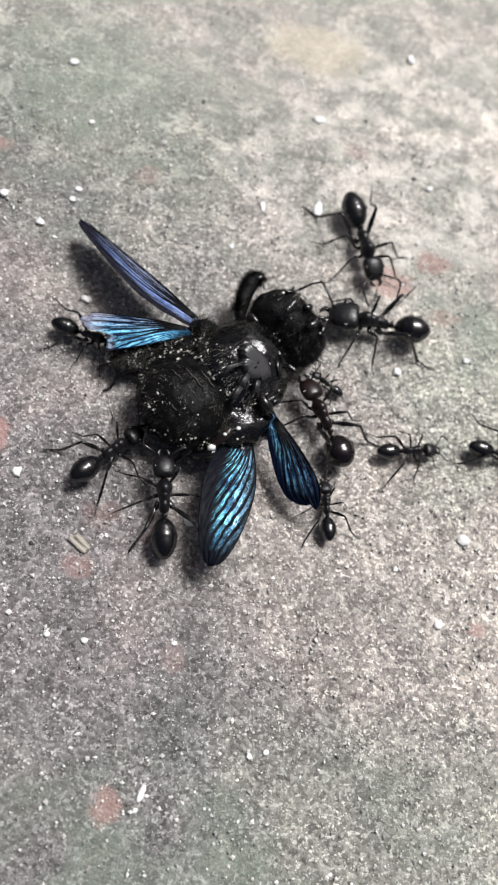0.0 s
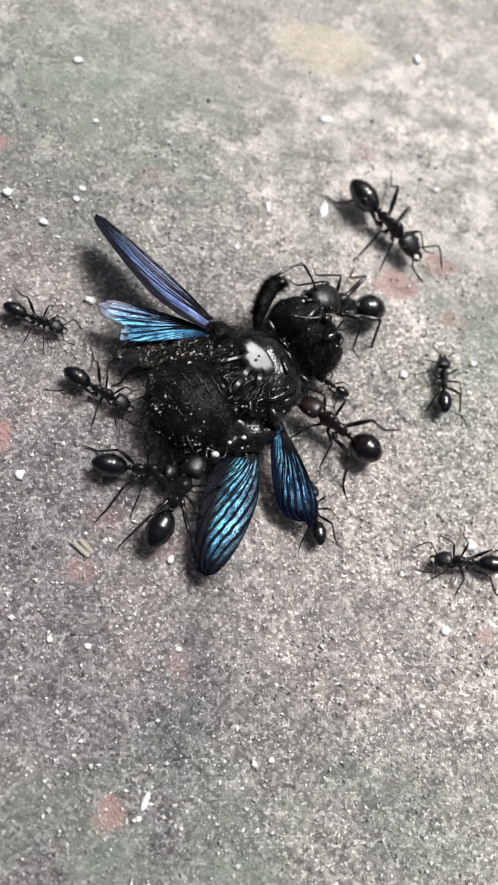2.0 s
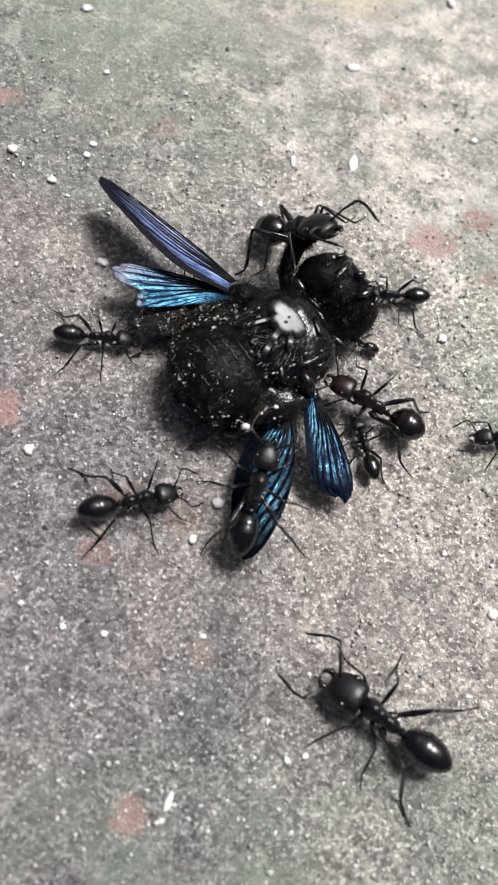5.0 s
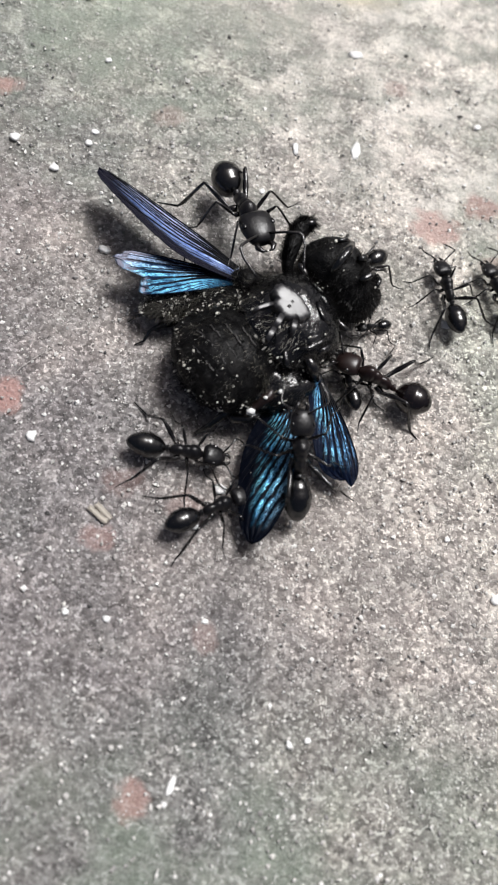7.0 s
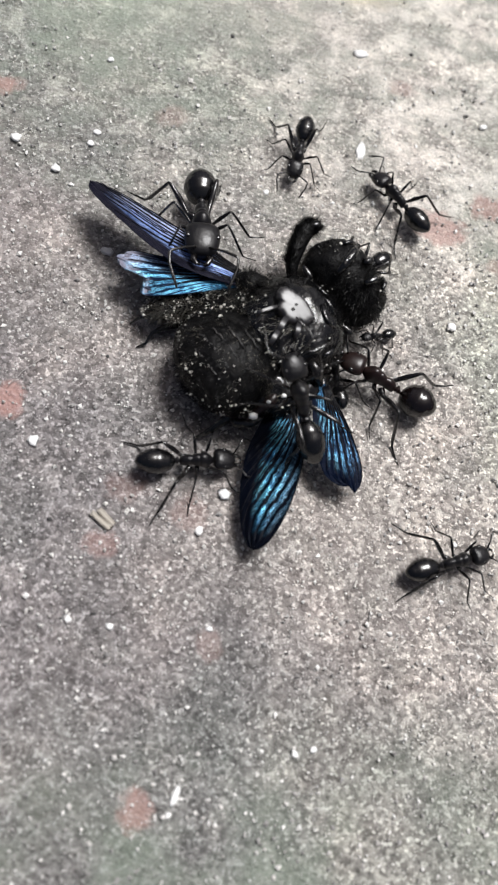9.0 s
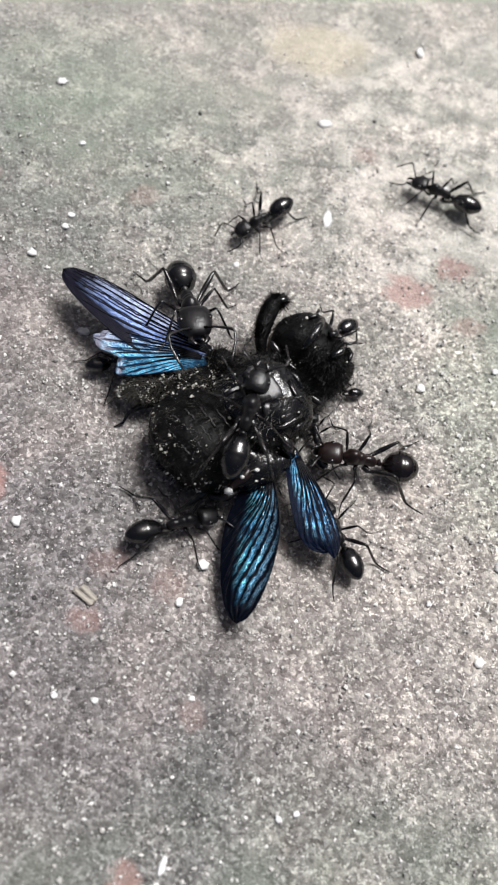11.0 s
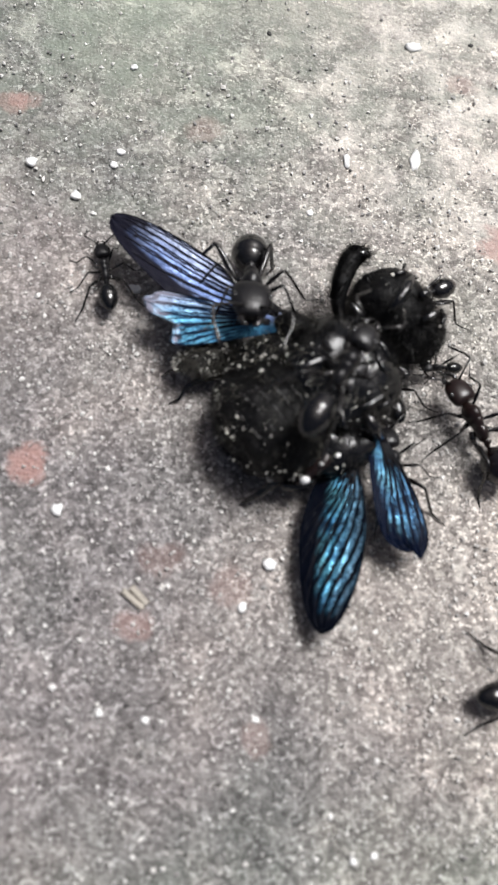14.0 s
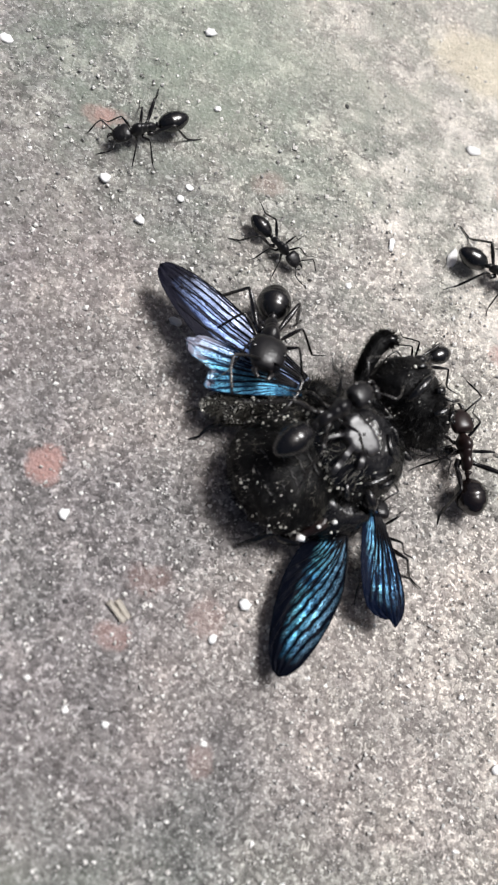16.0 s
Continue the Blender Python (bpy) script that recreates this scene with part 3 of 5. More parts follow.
GRAIN_FACES = [(k, (k + 1) % 5, 10) for k in range(5)] + [(5 + (k + 1) % 5, 5 + k, 11) for k in range(5)] + [((k + 1) % 5, k, 5 + k) for k in range(5)] + [(5 + k, 5 + (k + 1) % 5, (k + 1) % 5) for k in range(5)]


def dust(count, half, wide, flat, rng, keep=None, size=(0.025, 0.12), lift=1.03):
    bm = bmesh.new()
    for _ in range(count):
        d = Vector((rng.gauss(0, 1), rng.gauss(0, 1), rng.gauss(0, 1))).normalized()
        if d.z < -0.1 or (keep and not keep(d)):
            continue
        p = Vector((d.x * half, d.y * wide, d.z * wide * flat)) * (lift + rng.uniform(0, 0.06))
        if noise.noise(p * 0.8) + 0.5 * noise.noise(p * 2.1) < 0.12 and rng.random() < 0.955:
            continue
        r = size[0] * 0.8 + (size[1] * 1.35 - size[0]) * rng.random() ** 4
        long = Vector((rng.uniform(0.5, 2.0), rng.uniform(0.5, 1.6), 0.8))
        c = [bm.verts.new(p + Vector((o.x * long.x, o.y * long.y, o.z * long.z)) * r * rng.uniform(0.8, 1.15)) for o in GRAIN]
        for f in GRAIN_FACES:
            bm.faces.new([c[k] for k in f])
    return bm


def wing(name, length, chord, material, bee, label, sweep, folds, ragged, peak, front, flip, blunt=1.8, slide=0.0, twist=0.0, apex=0.0, neck=0.26):
    """A pleated membrane along +x with its veins; the leading edge lies at +y times flip, straight where front is 1; twist: degrees by which the tip is rolled;
    apex: how far the leading edge bends back at the tip; neck: the width at the root."""
    nx, ny = 60, 60
    bm = bmesh.new()

    def width(u):
        rise = neck + (1 - neck) * math.sin(math.pi / 2 * min(1.0, u / peak)) ** 1.15
        fall = 1.0 if u < peak else math.sqrt(max(0.0, 1 - ((u - peak) / (1.0 - peak)) ** blunt))
        return chord * rise * max(0.02, fall)

    def place(u, v):
        torn = min(1.0, max(0.0, (v - 0.55) / 0.06))
        cut = 1 - ragged * u ** 4 * (0.27 * torn + 0.035 * math.sin(v * 37.0) + 0.03 * math.sin(v * 83.0))
        lead = 0.06 * chord * min(1.0, u / 0.3) - apex * chord * (1 - math.sqrt(1 - max(0.0, (u - 0.62) / 0.38) ** 2))
        y = front * (lead - width(u) * v) + (1 - front) * width(u) * (0.5 - v)
        z = 0.06 * u ** 0.5 * math.sin(v / (0.3 + 0.7 * u) * folds * math.pi * 2 + 2.0 * u) * (0.4 + 0.6 * math.sin(math.pi * v))
        z += 0.02 * math.sin(u * 60 + v * 25) * u + 0.16 * math.sin(u * 7 + v * 4) * u - 0.5 * sweep * u * u
        a = radians(twist) * u * u
        return Vector((length * u * cut, flip * y * math.cos(a), z - y * math.sin(a)))

    us = [0.02 + 0.98 * (k / nx) for k in range(nx + 1)]
    grid = [[bm.verts.new(place(u, j / ny)) for j in range(ny + 1)] for u in us]
    layer = bm.loops.layers.uv.new("along")
    for i, (a, b) in enumerate(zip(grid, grid[1:])):
        for j in range(ny):
            f = bm.faces.new((a[j], a[j + 1], b[j + 1], b[j]))
            for loop, (di, dj) in zip(f.loops, ((0, 0), (0, 1), (1, 1), (1, 0))):
                loop[layer].uv = ((i + di) / nx, (j + dj) / ny)
    ob = part(name, bm, material, bee, label)
    skin = ob.modifiers.new("thickness", "SOLIDIFY")
    skin.thickness = 0.05 * MM
    for v, end in ((0.0, 0.97), (0.12, 0.94), (0.26, 0.95), (0.42, 0.9), (0.58, 0.93), (0.74, 0.88), (0.9, 0.8)):
        far = 1.0 if v == 0.0 or slide == 0.0 else min(1.0, (1.0 - 0.3 * v) / (0.7 * v + slide))
        pts = [place(0.1 + (end - 0.1) * far * k / 14, min(1.0, v * (0.3 + 0.7 * far * k / 14) + (slide * far * k / 14 if v else 0.0))) + Vector((0, 0, 0.06)) for k in range(15)]
        part("vein", tube(pts, [0.075 * (1.15 - k / 14) + 0.02 for k in range(15)], 6), WING_VEIN, ob)
    return ob


def back_plate():
    """The bald plate on the back: a flat shield with notches between its uneven corners, rounded off at the rim."""
    bm = bmesh.new()
    corners = [(0.35, 2.5), (1.05, 1.35), (1.5, -0.3), (1.15, -2.3), (-0.35, -2.3), (-0.55, -1.75), (-1.15, -1.6), (-1.85, -0.8), (-1.75, 0.0), (-1.85, 0.9), (-1.15, 1.25), (-0.85, 2.3)]
    rings, count = (0.0, 0.25, 0.5, 0.7, 0.84, 0.94, 1.0, 1.03), 96
    loops = []
    for ring in rings[1:]:
        loop = []
        for k in range(count):
            s = k / count * len(corners)
            i, w = int(s), s - int(s)
            a, b = Vector(corners[i]), Vector(corners[(i + 1) % len(corners)])
            q = a.lerp(b, w) * (1 - 0.06 * (2 * abs(w - 0.5)) ** 3) * (1 + 0.03 * math.sin(k * 1.3))
            loop.append(bm.verts.new((q.x * ring, q.y * ring, -0.05 * ring ** 2 - 0.3 * ring ** 14 - (1.5 if ring > 1.0 else 0.0) + 0.006 * math.sin(0.5 * k + 9 * ring))))
        loops.append(loop)
    middle = bm.verts.new((0, 0, 0))
    for k in range(count):
        bm.faces.new((middle, loops[0][k], loops[0][(k + 1) % count]))
    for a, b in zip(loops, loops[1:]):
        for k in range(count):
            bm.faces.new((a[k], b[k], b[(k + 1) % count], a[(k + 1) % count]))
    bm.faces.new(loops[-1])
    return bm


def plate_rim(x, half, wide, flat, start, end, rng):
    """A broken pale edge of one of the abdomen's plates, as an arc across its back."""
    r = wide * math.sqrt(max(0.0, 1 - abs(x / half) ** 2.4))
    pts = []
    for k in range(15):
        a = radians(start + (end - start) * k / 14)
        lift = 1.05 + 0.012 * math.sin(k * 1.7 + x)
        pts.append((x + 0.06 * math.sin(k * 0.9 + x), r * lift * math.cos(a), r * flat * lift * math.sin(a)))
    return tube(pts, [0.02] + [rng.uniform(0.04, 0.085) for _ in range(13)] + [0.02], 6)


def bristled(pts, reach, count, rng, lean):
    """Short hairs that stand out all round a limb."""
    bm = bmesh.new()
    for _ in range(count):
        k = rng.randrange(len(pts) - 1)
        p = Vector(pts[k]).lerp(Vector(pts[k + 1]), rng.random())
        along = (Vector(pts[k + 1]) - Vector(pts[k])).normalized()
        out = Vector((rng.gauss(lean, 1), rng.gauss(0, 0.6), rng.gauss(0.2, 1)))
        out = (out - along * out.dot(along) * 0.8).normalized()
        s = out.cross(along).normalized() * 0.03
        q = p + out * reach
        bm.faces.new([bm.verts.new(c) for c in (q - s, q + s, q + out * rng.uniform(0.3, 0.95) + along * rng.uniform(0.1, 0.5))])
    return bm


def carpenter_bee():
    rng = random.Random(11)
    bee = tagged(new("carpenter_bee"), "dead black carpenter bee with blue iridescent wings on cement", "bee")
    thorax = part("thorax", uneven(egg(5.9, 5.9, 2.2, 0.03, 44, 0.8, 56), 0.07, 0.45), BEE_SHELL, bee, "black furry thorax", at=mm(1.9, -0.2, 5.2, 0, 0, AXIS))
    plate = part("back_plate", back_plate(), BEE_BALD, thorax, "bald shiny plate on the back", at=mm(-0.3, 0.3, 5.58, 5.8, 0.6, 0))
    for x, y, r in ((0.05, 0.0, 0.2), (-0.55, -0.25, 0.24)):
        part("pit", egg(r, r * 0.8, 2.0, 0, 10, 0.3, 14), FUR, plate, "dark pit", at=mm(x, y, -0.01))

    # flat-topped pale bars that run back from the plate
    for way, r in (([(-2.0, -0.3), (-2.8, -0.65), (-3.4, -0.9)], 0.34), ([(-3.6, -1.0), (-4.3, -1.3), (-5.0, -1.6)], 0.3), ([(-1.2, -1.5), (-1.7, -1.95), (-2.2, -2.4)], 0.3), ([(-2.1, 1.2), (-2.8, 1.4), (-3.6, 1.6), (-4.3, 1.7)], 0.2)):
        pts = [(x, y, 5.62 + 0.1 * (y - 0.75) + 0.02 * (x + 1.0)) for x, y in way]
        bm = tube(pts, [r * (0.85 + 0.15 * (k % 2)) for k in range(len(pts))], 14)
        for v in bm.verts:
            level = 5.62 + 0.1 * (v.co.y - 0.75) + 0.02 * (v.co.x + 1.0)
            v.co.z = level + (v.co.z - level) * (0.1 if v.co.z > level else 6.0)
        part("back_ridge", bm, BEE_BALD, thorax, "pale shiny ridge")
    for pts, radii in (([(2.6, -3.4, 3.4), (2.2, -2.6, 4.1), (2.4, -1.6, 4.3), (2.9, -0.8, 4.3)], [0.25, 0.32, 0.3, 0.2]), ([(-2.0, -3.9, 3.6), (-1.0, -4.4, 3.5), (0.4, -4.5, 3.4), (1.6, -4.3, 3.2)], [0.2, 0.3, 0.28, 0.15]), ([(3.6, 0.6, 3.6), (3.9, -0.8, 3.6), (3.7, -2.2, 3.3)], [0.25, 0.4, 0.25]), ([(-3.4, -3.2, 3.3), (-3.8, -4.2, 2.6), (-3.6, -5.0, 1.8)], [0.3, 0.4, 0.25]), ([(-0.2, -5.0, 2.6), (0.9, -5.2, 2.4), (2.2, -5.0, 2.2)], [0.3, 0.45, 0.3])):
        part("back_ridge", tube(pts, radii, 9), BEE_SHELL, thorax)
    part("fur", fur(9500, 5.9, 5.9, 0.8, rng, 1.3, lambda d: not (d.z > 0.4 and -0.8 < d.x < 0.6 and -0.75 < d.y < 0.5) or rng.random() < 0.06), FUR, thorax, smooth=False)
    part("dusty_fur", fur(1300, 5.95, 5.95, 0.81, rng, 1.2, lambda d: d.x < -0.15 and d.z > 0.1 and noise.noise(d * 3.0) > 0.0, 0.022), FUR_GREY, thorax, smooth=False)
    part("pollen", dust(5200, 5.9, 5.9, 0.8, rng, lambda d: rng.random() < (0.85 if d.x < -0.25 else 0.05), (0.03, 0.15)), POLLEN, thorax)

    # the dusty rear of the thorax, between the wings' roots and the hind leg
    hump = part("thorax_rear", uneven(egg(4.6, 3.0, 2.2, 0.0, 28, 0.8, 32), 0.09, 0.6), BEE_ABDOMEN, bee, "dust-caked hairy rear of the thorax", at=mm(-4.4, 1.7, 3.9, 0, -4, 30))
    part("fur", fur(2600, 4.6, 3.0, 0.8, rng, 1.2, None, 0.03, 0.7), FUR, hump, smooth=False)
    part("dusty_fur", fur(1100, 4.65, 3.05, 0.81, rng, 1.1, lambda d: d.z > 0 and noise.noise(d * 2.6) > -0.15, 0.026, 0.6), FUR_GREY, hump, smooth=False)
    part("pollen", dust(2400, 4.6, 3.0, 0.8, rng, None, (0.025, 0.10), 1.08), POLLEN, hump)

    shoulder = part("shoulder", uneven(egg(2.4, 1.7, 2.0, 0, 18, 0.9, 20), 0.12, 0.8), BEE_ABDOMEN, bee, "furry shoulder over the wing roots", at=mm(-2.0, 4.5, 5.6, 0, 0, 150))
    part("fur", fur(1100, 2.4, 1.7, 0.9, rng, 1.0, None, 0.028, 0.5), FUR, shoulder, smooth=False)
    part("dusty_fur", fur(300, 2.4, 1.7, 0.9, rng, 1.0, lambda d: d.z > 0, 0.024, 0.5), FUR_GREY, shoulder, smooth=False)

    abdomen = part("abdomen", uneven(egg(5.4, 6.1, 2.25, -0.05, 72, 0.76, 60, None, None, 4, 0.022), 0.07, 0.6), BEE_ABDOMEN, bee, "broad plated black abdomen", at=mm(-4.5, -4.2, 4.4, 0, 3, AXIS))
    part("fur", fur(9000, 5.4, 6.1, 0.76, rng, 0.8, None, 0.026), FUR, abdomen, smooth=False)
    part("dusty_fur", fur(3000, 5.45, 6.15, 0.765, rng, 0.8, lambda d: d.z > 0.0 and noise.noise(d * 3.0) > 0.0 and rng.random() < 0.6 + 0.4 * math.sin(11.0 * d.x), 0.022), FUR_GREY, abdomen, smooth=False)
    part("pollen", dust(3800, 5.4, 6.1, 0.76, rng, lambda d: rng.random() < 0.03 + 0.85 * (d.x < -0.3) + 0.45 * (d.y > 0.5), (0.025, 0.13)), POLLEN, abdomen)
    for x, start, end in ((-3.7, 66, 84), (-3.7, 90, 108), (-2.4, 58, 86), (-2.4, 94, 114), (-1.1, 64, 82), (-1.1, 88, 108), (0.2, 72, 100), (1.5, 84, 108)):
        part("plate_rim", plate_rim(x, 5.4, 6.1, 0.74, start, end, rng), BEE_RIM, abdomen, "pale edge of an abdomen plate")

    stump = part("leg_base", uneven(egg(4.8, 3.6, 2.2, 0, 28, 0.8, 32), 0.16, 0.7), BEE_SHELL, bee, "furry leg base under the thorax", at=mm(1.0, -6.2, 3.6, 0, 0, 12))
    part("fur", fur(1800, 4.8, 3.6, 0.8, rng, 0.9), FUR, stump, smooth=False)
    part("dusty_fur", fur(420, 4.85, 3.65, 0.8, rng, 0.9, lambda d: d.x < 0 and d.z > 0, 0.03), FUR_GREY, stump, smooth=False)
    part("pollen", dust(420, 4.8, 3.6, 0.8, rng, lambda d: d.x < 0.3, (0.03, 0.15)), POLLEN, stump)
    brush = part("hind_brush", uneven(egg(3.2, 1.5, 2.0, 0, 18, 0.8, 20), 0.2, 0.9), BEE_SHELL, bee, "pollen-dusted hairy hind leg", at=mm(-9.9, 2.6, 3.3, 0, -6, 15))
    part("fur", fur(2600, 3.2, 1.5, 0.8, rng, 1.3, None, 0.03, 0.5), FUR_POLLEN, brush)
    part("pollen", dust(1900, 3.2, 1.5, 0.8, rng, None, (0.03, 0.11), 1.3), POLLEN, brush)

    # the head: a fuzzy dome, fuller at its upper end
    bm = uneven(egg(3.4, 5.3, 2.5, 0, 40, 0.86, 52), 0.07, 0.5)
    for v in bm.verts:
        v.co.x *= 1 + 0.035 * v.co.y
        v.co.z *= 1 + 0.02 * v.co.y
    head = part("head", bm, BEE_ABDOMEN, bee, "broad furry black head", at=mm(8.4, 6.6, 4.4, 0, 0, 46))
    part("fur", fur(7000, 3.45, 5.3, 0.86, rng, 0.85, None, 0.026, 0.35), FUR, head, smooth=False)
    part("pollen", dust(300, 3.4, 5.3, 0.86, rng, None, (0.03, 0.14), 1.08), POLLEN, head)
    for side in (-1, 1):
        part("eye", egg(1.9, 0.8, 2.2, 0, 14, 0.8, 18), BEE_EYE, head, "smooth oval eye", at=mm(0.9, side * 4.4, 0.4, 0, 0, -side * 12))
        bm = tube([(0, 0, 0), (0.9, side * 0.7, 0.9), (1.5, side * 1.6, 1.2), (2.4, side * 1.9, 0.7), (3.1, side * 2.0, -0.4)], [0.16, 0.15, 0.16, 0.2, 0.14], 8)
        part("antenna", bm, CHITIN_LEG, head, at=mm(1.6, side * 1.0, 1.6))
        bm = tube([(0, 0, 0), (0.9, side * 0.2, -0.5), (1.7, -side * 0.4, -1.0)], [0.7, 0.6, 0.25], 10)
        part("mandible", bm, CHITIN_GLOSS, head, at=mm(2.0, side * 1.3, -1.8))
    for pts, radii in (([(-2.5, 0.4, 4.3), (-1.2, 0.5, 5.1), (0.5, 0.8, 5.3), (2.0, 1.2, 4.7)], [0.25, 0.5, 0.55, 0.3]), ([(0.9, -0.6, 4.9), (1.7, -0.9, 4.6), (2.4, -0.8, 4.1)], [0.3, 0.45, 0.22]), ([(-0.8, -2.4, 4.6), (0.4, -2.8, 4.6), (1.5, -2.6, 4.1)], [0.25, 0.42, 0.2]), ([(1.0, -4.0, 3.4), (1.9, -3.6, 3.1), (2.6, -2.9, 2.6)], [0.2, 0.35, 0.2]), ([(1.2, 2.6, 4.3), (2.2, 2.3, 3.9), (3.0, 1.6, 3.2)], [0.2, 0.36, 0.2])):
        part("mouthpart", tube(pts, radii, 12), BEE_SHELL, head, "smooth black folded mouthpart")

    # the joints that show between head and thorax
    for x, y, z, turn, size in ((3.6, 6.0, 7.3, -55, 0.9), (5.3, 3.7, 7.2, -42, 1.2), (6.9, 1.9, 6.6, -50, 0.9), (8.3, 0.6, 5.4, -35, 1.0)):
        part("leg_joint", egg(size, 0.42, 2.3, 0.1, 12, 0.9, 14), CHITIN_LEG, bee, "shiny black leg joint", at=mm(x, y, z, 0, 8, turn))

    # the hairy foreleg that points up past the head
    pts = [(2.4, 6.4, 5.0), (2.3, 7.8, 5.4), (2.6, 9.4, 5.8), (3.1, 10.9, 6.1), (3.7, 12.1, 6.3), (4.4, 12.7, 6.3), (5.0, 12.6, 6.1), (5.2, 12.4, 6.0)]
    leg = part("foreleg", tube(pts, [0.55, 0.75, 0.95, 1.05, 1.05, 1.0, 0.75, 0.3], 16), BEE_ABDOMEN, bee, "bristly black foreleg bent past the head")
    part("fur", bristled(pts[1:], 0.8, 3600, rng, -0.7), FUR, leg, smooth=False)
    part("claw", egg(0.75, 0.6, 2.2, 0, 10, 0.9, 14), CHITIN_GLOSS, leg, "rounded shiny foot", at=mm(4.7, 12.5, 6.8, 0, 0, 20))

    # legs that stick out from under the body
    legs = (
        ("midleg", BEE_SHELL, [(4.6, -4.0, 3.2), (5.6, -5.6, 4.2), (6.3, -6.6, 3.6), (5.6, -7.4, 2.4), (4.6, -7.2, 1.4)], [0.7, 0.8, 0.75, 0.6, 0.3]),
        ("hindleg", BEE_SHELL, [(-9.0, 1.2, 2.0), (-11.4, 0.6, 1.6), (-12.6, -0.1, 1.4), (-13.2, -1.0, 0.5), (-14.2, -1.4, 0.2)], [0.45, 0.35, 0.2, 0.16, 0.07]),
        ("hindleg", BEE_SHELL, [(-10.5, 2.6, 2.4), (-12.6, 2.6, 2.3), (-13.4, 1.8, 1.4), (-14.2, 1.9, 0.8), (-15.0, 1.4, 0.2)], [0.45, 0.4, 0.22, 0.15, 0.06]),
        ("hindleg", CHITIN_LEG, [(-4.0, -9.0, 2.6), (-3.2, -10.4, 2.4), (-1.8, -10.6, 3.2), (-0.6, -10.0, 3.6)], [0.5, 0.55, 0.5, 0.3]),
        ("hindleg", BEE_SHELL, [(-1.0, -6.4, 3.6), (-2.6, -8.6, 4.4), (-4.4, -10.2, 2.8), (-5.8, -11.0, 1.2), (-7.2, -11.6, 0.4)], [0.7, 0.75, 0.5, 0.35, 0.15]),
        ("midleg", CHITIN_BROWN, [(1.0, -7.0, 5.0), (0.0, -8.8, 5.6), (-1.6, -10.0, 4.4), (-2.8, -10.8, 2.0)], [0.5, 0.6, 0.45, 0.2]),
        ("wing_root", CHITIN_LEG, [(3.6, -4.6, 7.6), (4.6, -5.8, 7.0), (5.2, -6.6, 5.6)], [0.5, 0.7, 0.4]),
    )
    for name, material, pts, radii in legs:
        part(name, tube(pts, radii, 9), material, bee)

    # sand and crumbs that cling to the underside
    for x, y, z, r in ((-1.8, -10.5, 4.9, 0.5), (-3.6, -9.6, 4.6, 0.22), (-0.4, -9.2, 6.0, 0.25), (1.2, -8.4, 6.1, 0.3), (-2.6, -8.6, 5.4, 0.2)):
        part("stuck_grain", lump(bmesh.new(), (0, 0, 0), (r * 1.2, r, r), rng), WHITE_STONE, bee, "white sand grain stuck to the fur", at=mm(x, y, z))

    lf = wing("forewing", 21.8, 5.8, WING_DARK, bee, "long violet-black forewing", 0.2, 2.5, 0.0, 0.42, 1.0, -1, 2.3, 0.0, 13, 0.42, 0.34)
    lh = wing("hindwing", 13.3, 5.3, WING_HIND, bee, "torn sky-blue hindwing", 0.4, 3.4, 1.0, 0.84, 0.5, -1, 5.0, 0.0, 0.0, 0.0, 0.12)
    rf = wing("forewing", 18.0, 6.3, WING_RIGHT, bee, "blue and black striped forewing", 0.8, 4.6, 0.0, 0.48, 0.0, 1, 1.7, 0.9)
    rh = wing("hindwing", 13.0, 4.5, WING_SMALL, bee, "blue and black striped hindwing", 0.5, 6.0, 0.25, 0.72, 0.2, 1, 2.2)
    return bee, thorax, lf, lh, rf, rh


bee, thorax, wing_lf, wing_lh, wing_rf, wing_rh = carpenter_bee()


# ---- movement ----
def spot(x, y, z, pitch, yaw):
    """An ant's place: millimetres and degrees; pitch below zero lifts its head."""
    return pose(x * MM, y * MM, z * MM, 0, pitch, yaw)


def lain(x, y, yaw, lean):
    """The bee's place; lean: its roll about the body's length."""
    return pose(x * MM, y * MM, 0, 0, 0, yaw + AXIS) @ pose(0, 0, 0, lean, 0, -AXIS)


def spread_wing(base, tip, roll):
    """A wing's place on the bee, from its root to its tip, turned about its length by roll."""
    a, b = Vector(base), Vector(tip)
    way = (b - a).normalized()
    side = Vector((0, 0, 1)).cross(way).normalized()
    m = Matrix((way, side, way.cross(side))).transposed().to_4x4()
    return Matrix.Translation(a * MM) @ m @ pose(0, 0, 0, roll, 0, 0)


def curves_of(ob):
    keys = ob.animation_data
    return {(c.data_path, c.array_index): c for c in keys.action.layers[0].strips[0].channelbag(keys.action_slot).fcurves}


